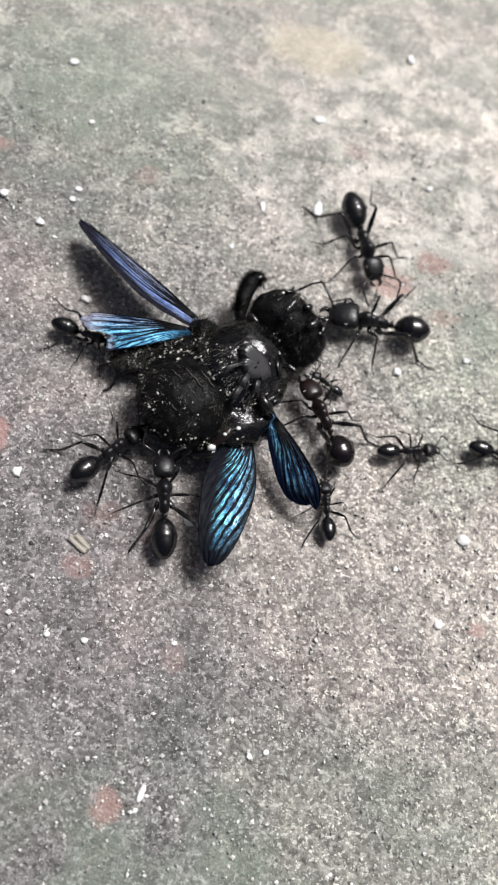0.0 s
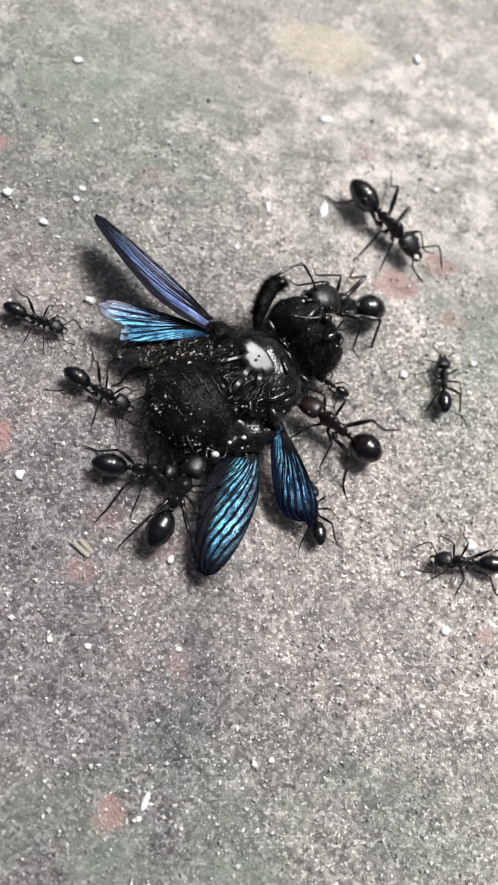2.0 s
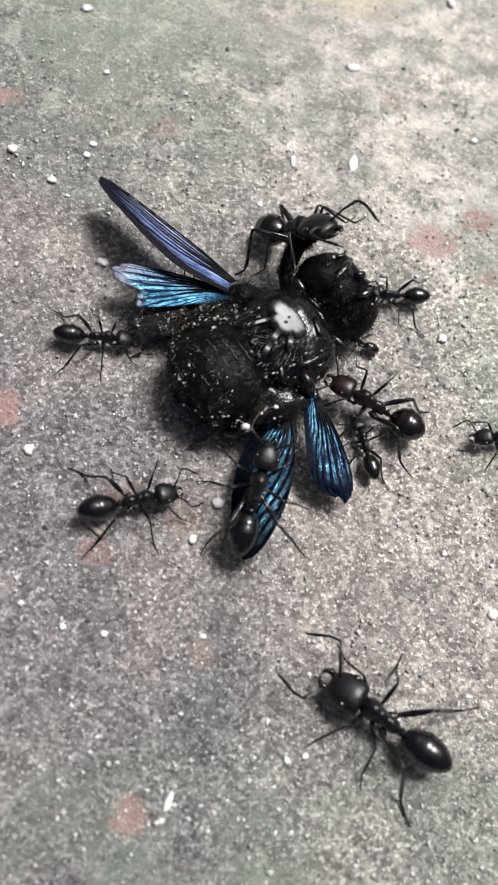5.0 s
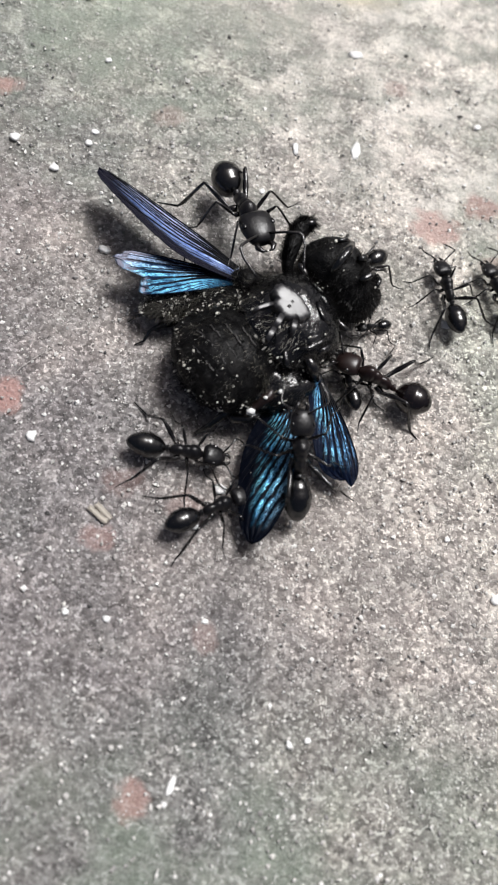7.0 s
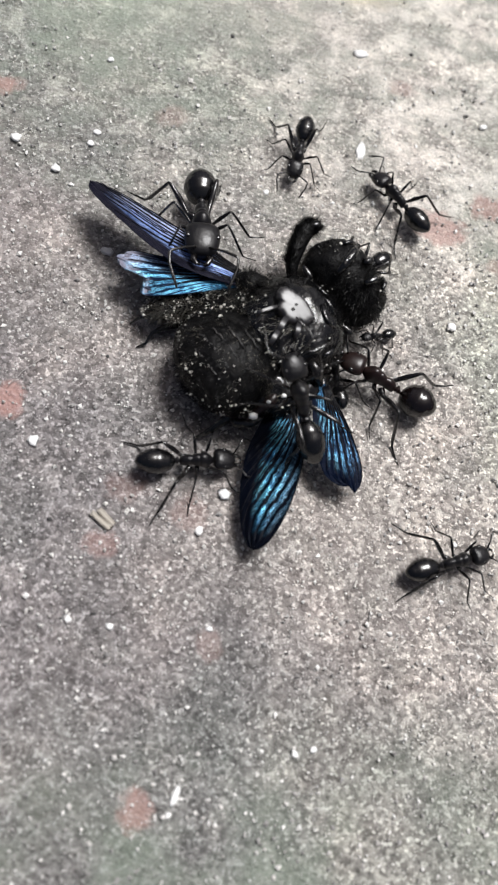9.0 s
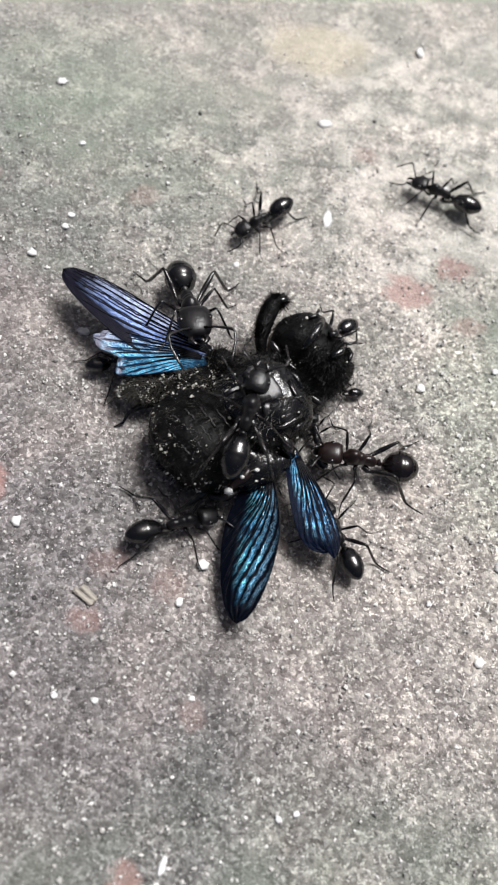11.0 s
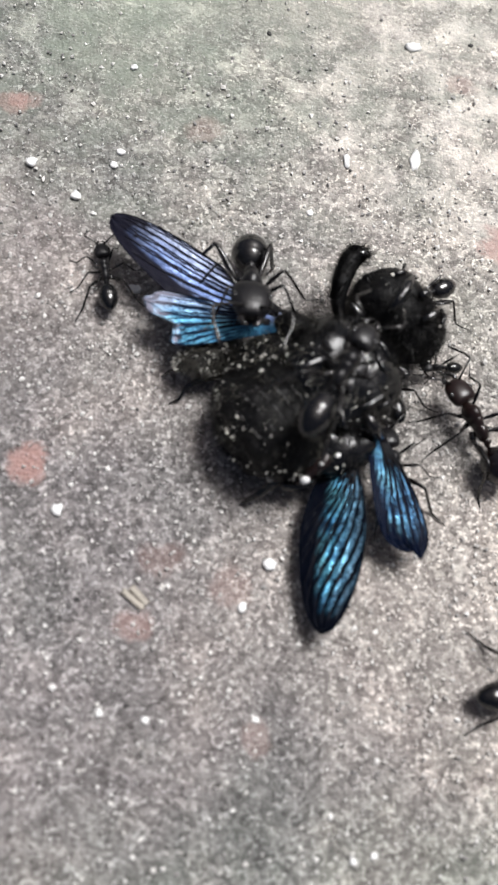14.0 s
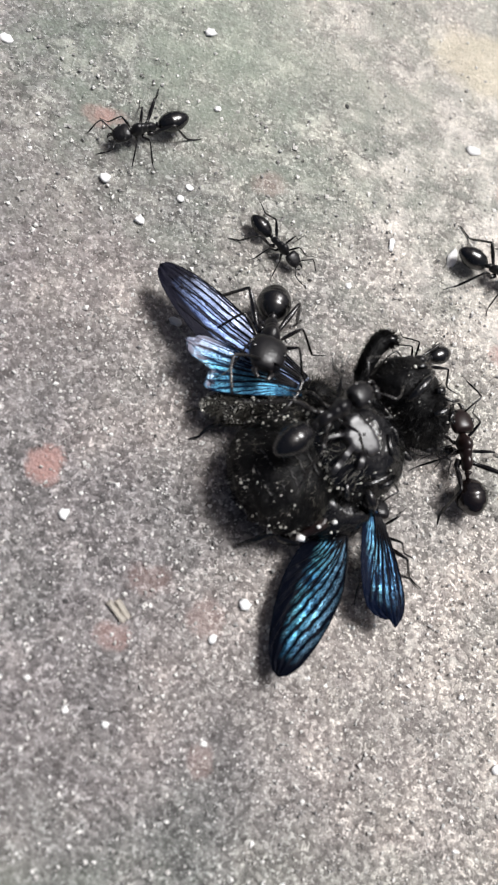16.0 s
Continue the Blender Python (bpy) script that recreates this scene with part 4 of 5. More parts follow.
def stride(ob, size, seed):
    """Moves an ant's legs and feelers by the way that it goes: three legs swing while three stand."""
    curves = curves_of(ob)
    rng = random.Random(seed)
    legs = [c for c in ob.children if "leg" in c.name]
    rest = {leg: leg.matrix_basis.copy() for leg in legs}
    swing = {leg: (0.0, 0.0) for leg in legs}
    phase, last, rows = rng.random(), None, {leg: [] for leg in legs}
    for k in range(0, 161):
        f = frame(k / 10)
        here = Vector([curves["location", i].evaluate(f) for i in range(3)])
        turn = [curves["rotation_quaternion", i].evaluate(f) for i in range(4)]
        yaw = 2 * math.atan2(turn[3], turn[0])
        if last is not None:
            bend = abs((yaw - last[1] + math.pi) % (2 * math.pi) - math.pi)
            phase += min(0.36, ((here - last[0]).length / MM + 2.0 * bend) / (9.0 * size))
        last = (here, yaw)
        for n, leg in enumerate(legs):
            side = 1 if leg.matrix_basis.translation.y > 0 else -1
            tripod = ("mid" in leg.name) == (side > 0)
            a = 2 * math.pi * (phase + (0.5 if tripod else 0.0)) + 0.5 * n
            yaw_off, lift = 19 * math.sin(a) * side, 9 * max(0.0, math.cos(a))
            old = rows[leg][-1] if rows[leg] else None
            if old is None or k == 160 or abs(old[1] - yaw_off) > 2.0 or abs(old[2] - lift) > 3.0:
                rows[leg].append((k / 10, yaw_off, lift))
    for leg in legs:
        m = rest[leg]
        walk(leg, [(t, Matrix.Translation(m.translation) @ pose(0, 0, 0, 0, 0, yaw_off) @ m.to_3x3().to_4x4() @ pose(0, 0, 0, 0, -lift, 0)) for t, yaw_off, lift in rows[leg]])


def motions():
    walk(bee, [
        (0.0, lain(-4.25, 6.89, 2.2, -4)),
        (0.5, lain(-4.26, 6.90, 2.1, -4)),
        (1.0, lain(-4.18, 6.99, 1.0, -4)),
        (1.5, lain(-3.91, 6.95, -0.8, -2)),
        (2.0, lain(-3.48, 6.94, -2.4, 0)),
        (2.5, lain(-3.16, 6.82, -2.8, 0)),
        (3.0, lain(-2.96, 6.84, -2.3, 0)),
        (3.5, lain(-3.02, 6.79, -2.0, 0)),
        (4.0, lain(-3.03, 6.79, -1.4, 0)),
        (4.5, lain(-3.21, 6.74, -1.2, 0)),
        (5.0, lain(-3.13, 6.86, -0.8, 0)),
        (5.2, lain(-3.21, 6.91, -0.6, 0)),
        (7.3, lain(-2.92, 7.03, 0.1, 0)),
        (7.5, lain(-2.97, 6.97, 0.1, 0)),
        (8.0, lain(-3.00, 6.95, 0.0, 0)),
        (8.5, lain(-3.10, 6.93, 0.2, 0)),
        (9.0, lain(-3.06, 6.99, -0.4, 0)),
        (9.5, lain(-3.07, 6.92, -0.3, 0)),
        (9.7, lain(-2.99, 6.91, -0.7, 0)),
        (11.8, lain(-3.22, 6.66, 0.7, 0)),
        (12.0, lain(-3.28, 6.87, 0.8, 0)),
        (12.5, lain(-3.25, 7.07, 0.7, 0)),
        (13.0, lain(-3.22, 7.23, 0.5, 0)),
        (13.5, lain(-3.25, 7.23, 0.6, 0)),
        (14.0, lain(-3.05, 6.95, 1.8, 0)),
        (14.5, lain(-3.01, 6.96, 2.3, 0)),
        (15.0, lain(-2.63, 6.78, 2.7, 0)),
        (15.5, lain(-2.81, 7.12, 2.6, 0)),
        (16.0, lain(-2.74, 7.10, 3.0, 0)),
    ])
    rolled = thorax.matrix_basis.copy()
    walk(thorax, [(0.0, rolled @ pose(0, 0, 0, 24, 0, 0)), (1.0, rolled @ pose(0, 0, 0, 22, 0, 0)), (1.5, rolled @ pose(0, 0, 0, 12, 0, 0)), (2.0, rolled), (16.0, rolled)])
    walk(wing_lf, [
        (0.0, spread_wing((-1.7, 5.4, 5.2), (-16.0, 21.1, 3.4), 30)),
        (1.0, spread_wing((-1.7, 5.4, 5.2), (-15.7, 21.1, 3.4), 30)),
        (2.0, spread_wing((-1.7, 5.4, 5.2), (-17.4, 20.3, 3.4), 29)),
        (4.0, spread_wing((-1.7, 5.4, 5.2), (-18.6, 20.6, 3.4), 29)),
        (5.2, spread_wing((-1.7, 5.4, 5.2), (-18.8, 20.4, 3.4), 28)),
        (7.3, spread_wing((-1.7, 5.4, 5.2), (-18.5, 19.6, 3.4), 27)),
        (8.0, spread_wing((-1.7, 5.4, 5.2), (-18.7, 19.5, 3.4), 26)),
        (8.5, spread_wing((-1.7, 5.4, 5.2), (-19.3, 18.3, 3.4), 24)),
        (9.1, spread_wing((-1.7, 5.4, 5.2), (-19.5, 17.6, 3.4), 20)),
        (9.5, spread_wing((-1.7, 5.4, 5.2), (-20.1, 16.8, 4.0), -2)),
        (9.7, spread_wing((-1.7, 5.4, 5.2), (-19.9, 17.1, 4.0), -2)),
        (11.8, spread_wing((-1.7, 5.4, 5.2), (-19.6, 18.4, 4.0), 2)),
        (13.5, spread_wing((-1.7, 5.4, 5.2), (-19.6, 18.5, 4.0), 0)),
        (14.0, spread_wing((-1.7, 5.4, 5.2), (-19.2, 19.0, 4.0), -4)),
        (14.5, spread_wing((-1.7, 5.4, 5.2), (-19.0, 19.3, 4.0), -6)),
        (16.0, spread_wing((-1.7, 5.4, 5.2), (-20.7, 18.0, 4.0), -8)),
    ])
    walk(wing_lh, [
        (0.0, spread_wing((-3.4, 4.6, 5.9), (-16.4, 5.6, 4.8), 6)),
        (2.0, spread_wing((-3.4, 4.6, 5.9), (-16.6, 6.5, 4.8), 4)),
        (8.5, spread_wing((-3.4, 4.6, 5.9), (-16.7, 6.7, 4.8), 3)),
        (9.1, spread_wing((-3.4, 4.6, 5.9), (-16.8, 6.9, 4.8), 2)),
        (9.5, spread_wing((-3.4, 4.6, 5.9), (-16.8, 7.3, 4.7), -3)),
        (12.0, spread_wing((-3.4, 4.6, 5.9), (-16.8, 7.6, 4.7), -3)),
        (16.0, spread_wing((-3.4, 4.6, 5.9), (-16.8, 7.6, 4.7), -4)),
    ])
    walk(wing_rf, [
        (0.0, spread_wing((2.35, -6.69, 3.9), (-1.9, -23.8, 3.4), -8)),
        (1.5, spread_wing((2.35, -6.69, 3.9), (-1.8, -23.9, 3.4), -8)),
        (3.0, spread_wing((2.35, -6.69, 3.9), (-1.4, -24.3, 3.1), 25)),
        (9.5, spread_wing((2.35, -6.69, 3.9), (-1.4, -24.3, 3.1), 25)),
        (12.0, spread_wing((2.35, -6.69, 3.9), (-0.8, -24.3, 3.1), 22)),
        (14.5, spread_wing((2.35, -6.69, 3.9), (-0.6, -24.2, 3.1), 22)),
        (16.0, spread_wing((2.35, -6.69, 3.9), (-1.6, -23.9, 3.1), 22)),
    ])
    walk(wing_rh, [
        (0.0, spread_wing((5.16, -5.22, 4.8), (10.2, -16.0, 3.1), 40)),
        (1.5, spread_wing((5.16, -5.22, 4.8), (10.1, -15.5, 3.1), 30)),
        (2.5, spread_wing((5.16, -5.22, 4.8), (8.9, -16.8, 3.1), 5)),
        (4.0, spread_wing((5.16, -5.22, 4.8), (7.6, -17.5, 3.1), 0)),
        (5.0, spread_wing((5.16, -5.22, 4.8), (9.3, -16.9, 3.1), 0)),
        (8.5, spread_wing((5.16, -5.22, 4.8), (9.3, -17.2, 3.1), 0)),
        (12.0, spread_wing((5.16, -5.22, 4.8), (9.7, -17.0, 3.8), 0)),
        (13.0, spread_wing((5.16, -5.22, 4.8), (9.5, -18.4, 3.8), 0)),
        (14.5, spread_wing((5.16, -5.22, 4.8), (9.0, -17.8, 3.8), 0)),
        (16.0, spread_wing((5.16, -5.22, 4.8), (9.8, -17.4, 3.8), 0)),
    ])
    walk(ants["a"], [
        (0.00, spot(15.3, 30.1, 0.0, -0, -75)),
        (0.50, spot(16.0, 29.4, 0.0, -0, -82)),
        (1.00, spot(16.8, 30.2, 0.0, -0, -71)),
        (1.50, spot(17.5, 33.7, 0.0, -0, -54)),
        (2.00, spot(17.9, 33.7, 0.0, -0, -48)),
        (2.50, spot(17.4, 34.3, 0.0, -0, -51)),
        (3.00, spot(17.9, 33.4, 0.0, -0, -62)),
        (3.50, spot(19.7, 32.4, 0.0, -0, -67)),
        (3.70, spot(22.6, 28.8, 0.0, -0, -64)),
        (3.80, spot(29.9, 24.3, 0.0, -0, -69)),
        (4.20, spot(48.5, 16.3, 0.0, -0, -53)),
        (7.00, spot(40.9, -10.6, 0.0, -0, -51)),
        (9.00, spot(43.1, -10.7, 0.0, -0, -116)),
        (16.00, spot(64.4, 14.1, 0.0, -0, -107)),
    ])
    walk(ants["b"], [
        (0.00, spot(16.7, 17.4, 0.0, -0, 174)),
        (0.50, spot(15.4, 14.9, 0.0, -0, 178)),
        (1.00, spot(14.4, 16.4, 0.0, -0, 174)),
        (1.50, spot(11.9, 17.5, 1.2, -14, 184)),
        (2.00, spot(9.6, 18.1, 2.6, -31, 196)),
        (2.50, spot(8.2, 19.1, 2.9, -34, 206)),
        (3.00, spot(8.2, 18.9, 3.2, -34, 228)),
        (3.50, spot(7.8, 19.0, 4.0, -38, 240)),
        (3.80, spot(6.0, 18.3, 6.5, -53, 260)),
        (3.90, spot(5.2, 17.6, 6.0, -54, 292)),
        (4.00, spot(4.6, 17.0, 5.7, -56, 310)),
        (4.50, spot(3.5, 18.6, 4.6, -46, 319)),
        (5.00, spot(1.6, 18.9, 5.1, -54, 312)),
        (5.20, spot(1.6, 19.2, 5.1, -54, 308)),
        (6.20, spot(-2.3, 23.6, 2.2, -10, 302)),
        (7.30, spot(-7.1, 19.7, 3.8, -22, 280)),
        (7.50, spot(-7.8, 19.3, 3.8, -22, 274)),
        (8.00, spot(-7.6, 19.4, 3.8, -22, 274)),
        (8.50, spot(-10.0, 21.0, 2.4, -12, 259)),
        (9.00, spot(-11.0, 19.6, 2.8, -18, 270)),
        (9.50, spot(-10.7, 18.9, 2.6, -20, 285)),
        (9.70, spot(-10.3, 18.8, 2.8, -22, 292)),
        (10.80, spot(-9.3, 18.3, 3.1, -26, 281)),
        (11.80, spot(-8.1, 17.7, 3.2, -28, 270)),
        (12.00, spot(-8.4, 17.0, 3.2, -28, 266)),
        (12.50, spot(-8.7, 17.8, 3.2, -26, 259)),
        (13.00, spot(-10.0, 16.7, 3.6, -31, 260)),
        (13.50, spot(-9.8, 16.0, 3.6, -32, 263)),
        (14.00, spot(-9.9, 15.2, 3.8, -33, 266)),
        (14.50, spot(-9.3, 15.0, 3.9, -34, 267)),
        (15.00, spot(-8.1, 18.5, 4.2, -37, 273)),
        (15.50, spot(-10.5, 17.4, 3.3, -28, 241)),
        (16.00, spot(-11.8, 16.1, 3.5, -31, 266)),
    ])
    walk(ants["c"], [
        (0.00, spot(8.8, 3.0, 0.5, -7, 117)),
        (0.50, spot(9.0, 2.9, 0.5, -7, 121)),
        (1.00, spot(9.2, 3.5, 0.5, -7, 131)),
        (1.50, spot(8.9, 3.2, 0.5, -7, 137)),
        (2.00, spot(9.6, 2.4, 0.5, -7, 148)),
        (2.50, spot(10.0, 2.0, 0.5, -7, 146)),
        (3.00, spot(10.3, 1.6, 0.5, -7, 144)),
        (3.50, spot(9.7, 1.7, 0.5, -7, 147)),
        (4.00, spot(9.7, 1.7, 0.5, -7, 152)),
        (4.50, spot(9.8, 2.3, 0.5, -7, 161)),
        (5.00, spot(9.8, 1.1, 0.5, -7, 154)),
        (5.20, spot(10.8, 1.2, 0.5, -7, 146)),
        (6.20, spot(10.6, 2.0, 0.5, -7, 153)),
        (7.30, spot(10.2, 2.9, 0.5, -7, 157)),
        (7.50, spot(10.6, 3.2, 0.5, -7, 157)),
        (8.00, spot(10.1, 2.9, 0.5, -7, 159)),
        (8.50, spot(10.4, 2.8, 0.5, -7, 157)),
        (9.00, spot(10.1, 2.7, 0.5, -7, 154)),
        (9.50, spot(11.2, 2.9, 0.5, -7, 152)),
        (9.70, spot(11.5, 1.9, 0.5, -7, 154)),
        (10.80, spot(11.1, 1.1, 0.5, -7, 171)),
        (11.80, spot(10.8, 0.4, 0.5, -7, 181)),
        (12.00, spot(10.1, -0.7, 0.5, -7, 187)),
        (12.50, spot(12.2, 1.5, 0.5, -7, 150)),
        (13.00, spot(12.8, 2.3, 0.5, -7, 136)),
        (13.50, spot(11.9, 2.2, 0.5, -7, 143)),
        (14.00, spot(13.5, 3.3, 0.5, -7, 119)),
        (14.50, spot(12.3, 6.4, 0.5, -7, 93)),
        (15.00, spot(12.1, 7.7, 0.5, -7, 95)),
        (15.50, spot(12.1, 9.0, 0.5, -7, 101)),
        (16.00, spot(13.6, 10.7, 0.5, -7, 110)),
    ])
    walk(ants["d"], [
        (0.00, spot(9.3, -8.2, 0.0, -0, 93)),
        (0.50, spot(7.2, -10.3, 0.0, -0, 127)),
        (1.00, spot(7.2, -11.2, 0.0, -0, 117)),
        (1.50, spot(6.7, -9.0, 0.0, -0, 99)),
        (2.00, spot(7.1, -8.3, 0.0, -0, 98)),
        (2.50, spot(6.4, -9.7, 0.0, -0, 127)),
        (3.00, spot(6.9, -10.5, 0.0, -0, 136)),
        (3.50, spot(7.3, -9.6, 0.0, -0, 126)),
        (3.70, spot(6.9, -6.1, 0.0, -0, 120)),
        (3.80, spot(8.0, -3.9, 0.0, -0, 98)),
        (4.00, spot(9.8, -1.6, 0.0, -0, 89)),
        (4.50, spot(9.3, -2.6, 0.0, -0, 94)),
        (5.00, spot(9.1, -3.3, 0.0, -0, 105)),
        (5.20, spot(9.3, -2.0, 0.0, -0, 107)),
        (6.20, spot(8.5, 0.0, 0.0, -0, 100)),
        (7.30, spot(6.6, 3.7, 0.0, -0, 102)),
        (9.00, spot(5.1, 3.6, 0.0, -0, 99)),
        (11.80, spot(6.3, 5.0, 0.0, -0, 99)),
        (16.00, spot(2.5, 10.9, 0.0, -0, 112)),
    ])
    walk(ants["e"], [
        (0.00, spot(20.5, 0.1, 0.0, -0, 7)),
        (0.50, spot(20.3, 0.7, 0.0, -0, 13)),
        (1.00, spot(21.1, -0.4, 0.0, -0, 20)),
        (1.50, spot(21.0, 3.2, 0.0, -0, 49)),
        (1.80, spot(23.8, 7.6, 0.0, -0, 78)),
        (2.00, spot(24.9, 10.6, 0.0, -0, 86)),
        (2.50, spot(24.5, 9.6, 0.0, -0, 94)),
        (3.00, spot(25.0, 10.3, 0.0, -0, 88)),
        (3.50, spot(24.8, 11.0, 0.0, -0, 90)),
        (3.80, spot(26.0, 10.2, 0.0, -0, 71)),
        (3.90, spot(24.6, 11.2, 0.0, -0, 119)),
        (4.00, spot(22.4, 10.6, 0.0, -0, 158)),
        (4.50, spot(20.3, 13.2, 0.0, -0, 153)),
        (5.00, spot(13.6, 16.2, 0.0, -0, 184)),
        (5.20, spot(11.1, 16.6, 1.0, -21, 199)),
        (6.00, spot(9.7, 16.6, 2.5, -32, 210)),
        (7.30, spot(8.0, 15.8, 3.0, -21, 220)),
        (8.00, spot(8.4, 15.3, 3.0, -21, 217)),
        (8.50, spot(7.9, 15.9, 3.0, -21, 217)),
        (9.00, spot(7.9, 15.9, 3.0, -21, 217)),
        (9.50, spot(7.9, 16.5, 3.0, -21, 216)),
        (9.70, spot(7.7, 16.3, 3.0, -21, 217)),
        (11.80, spot(7.8, 16.0, 3.0, -21, 217)),
        (12.00, spot(7.3, 16.5, 3.0, -21, 217)),
        (12.50, spot(7.3, 16.6, 3.0, -21, 210)),
        (13.00, spot(7.6, 16.4, 3.0, -21, 217)),
        (13.50, spot(8.2, 16.3, 3.0, -21, 215)),
        (14.00, spot(7.9, 16.4, 3.0, -21, 211)),
        (14.50, spot(7.5, 17.4, 3.0, -21, 210)),
        (15.00, spot(7.4, 18.2, 3.0, -21, 211)),
        (15.50, spot(7.3, 20.2, 2.0, -21, 196)),
        (16.00, spot(6.3, 19.9, 2.0, -21, 216)),
    ])
    walk(ants["f"], [
        (0.00, spot(33.4, 0.6, 0.0, -0, -9)),
        (0.50, spot(33.4, 0.3, 0.0, -0, -14)),
        (1.00, spot(33.6, 0.4, 0.0, -0, -10)),
        (1.30, spot(37.3, 0.2, 0.0, -0, -9)),
        (1.47, spot(36.2, -4.4, 0.0, 0, -81)),
        (1.60, spot(35.1, -9.0, 0.0, -0, -153)),
        (1.80, spot(30.5, -12.3, 0.0, -0, -176)),
        (2.00, spot(26.1, -13.4, 0.0, -0, -182)),
        (2.50, spot(23.5, -8.9, 0.0, -0, -213)),
        (2.80, spot(28.2, 0.4, 0.0, -0, -243)),
        (3.00, spot(29.0, 3.2, 0.0, -0, -239)),
        (3.50, spot(26.4, -0.6, 0.0, -0, -204)),
        (4.00, spot(26.3, -0.6, 0.0, -0, -198)),
        (4.50, spot(25.7, -3.5, 0.0, -0, -186)),
        (5.00, spot(26.5, -1.2, 0.0, -0, -176)),
        (5.20, spot(26.5, 0.1, 0.0, -0, -183)),
        (5.80, spot(29.4, 5.8, 0.0, -0, -227)),
        (7.00, spot(26.6, 16.1, 0.0, -0, -252)),
        (7.30, spot(25.5, 19.7, 0.0, -0, -248)),
        (7.50, spot(28.1, 30.3, 0.0, -0, -249)),
        (7.80, spot(10.3, 41.6, 0.0, -0, -180)),
        (8.00, spot(-0.7, 33.6, 0.0, -0, -128)),
        (8.50, spot(-1.3, 33.1, 0.0, -0, -131)),
        (9.00, spot(1.4, 33.6, 0.0, -0, -103)),
        (9.30, spot(2.4, 34.6, 0.0, -0, -103)),
        (9.50, spot(2.8, 34.1, 0.0, -0, -85)),
        (9.70, spot(2.3, 34.0, 0.0, -0, -84)),
        (10.60, spot(0.4, 33.4, 0.0, -0, -107)),
        (11.40, spot(1.0, 34.8, 0.0, -0, -176)),
        (11.80, spot(-4.4, 34.6, 0.0, -0, -183)),
        (12.00, spot(-5.4, 34.7, 0.0, -0, -109)),
        (12.20, spot(-6.1, 35.0, 0.0, -0, -86)),
        (12.30, spot(-8.9, 38.4, 0.0, 0, -143)),
        (12.40, spot(-11.7, 41.8, 0.0, -0, -200)),
        (12.50, spot(-14.9, 40.6, 0.0, -0, -194)),
        (13.00, spot(-15.5, 39.6, 0.0, -0, -165)),
        (13.30, spot(-20.6, 40.0, 0.0, -0, -174)),
        (13.50, spot(-29.2, 38.6, 0.0, -0, -161)),
        (13.80, spot(-41.0, 41.3, 0.0, -0, -175)),
        (13.90, spot(-40.1, 50.7, 0.0, 0, -228)),
        (14.00, spot(-39.2, 60.1, 0.0, 0, -282)),
        (14.10, spot(-38.3, 69.5, 0.0, -0, -336)),
        (14.30, spot(-29.3, 65.5, 0.0, 0, -385)),
        (14.50, spot(-20.4, 61.5, 0.0, -0, -434)),
        (14.80, spot(-21.7, 48.0, 0.0, -0, -440)),
        (15.00, spot(-21.1, 45.4, 0.0, -0, -426)),
        (15.50, spot(-24.9, 39.0, 0.0, -0, -459)),
        (16.00, spot(-29.5, 38.5, 0.0, -0, -505)),
    ])
    walk(ants["g"], [
        (0.00, spot(-20.4, 11.7, 0.0, -0, -15)),
        (0.50, spot(-21.3, 11.9, 0.0, -0, -10)),
        (0.80, spot(-21.6, 12.3, 0.0, -0, -14)),
        (1.00, spot(-24.9, 12.3, 0.0, -0, -4)),
        (1.20, spot(-23.4, 11.0, 0.0, -0, -20)),
        (1.50, spot(-22.6, 8.5, 0.0, -0, -50)),
        (2.00, spot(-19.2, 4.7, 0.0, -0, -27)),
        (2.50, spot(-18.5, 3.9, 0.0, -0, -20)),
        (3.00, spot(-17.3, 7.0, 0.0, -0, 3)),
        (3.50, spot(-16.1, 7.6, 0.0, -0, 2)),
        (4.00, spot(-17.0, 7.4, 0.0, -0, 2)),
        (4.50, spot(-18.4, 6.6, 0.0, -0, -2)),
        (5.00, spot(-21.1, 7.1, 0.0, -0, 0)),
        (5.20, spot(-19.4, 6.6, 0.0, -0, -12)),
        (5.57, spot(-24.0, 7.4, 0.0, 0, 51)),
        (5.90, spot(-28.6, 8.2, 0.0, -0, 113)),
        (6.50, spot(-42.6, 7.7, 0.0, -0, 156)),
        (16.00, spot(-61.6, 7.7, 0.0, -0, 215)),
    ])
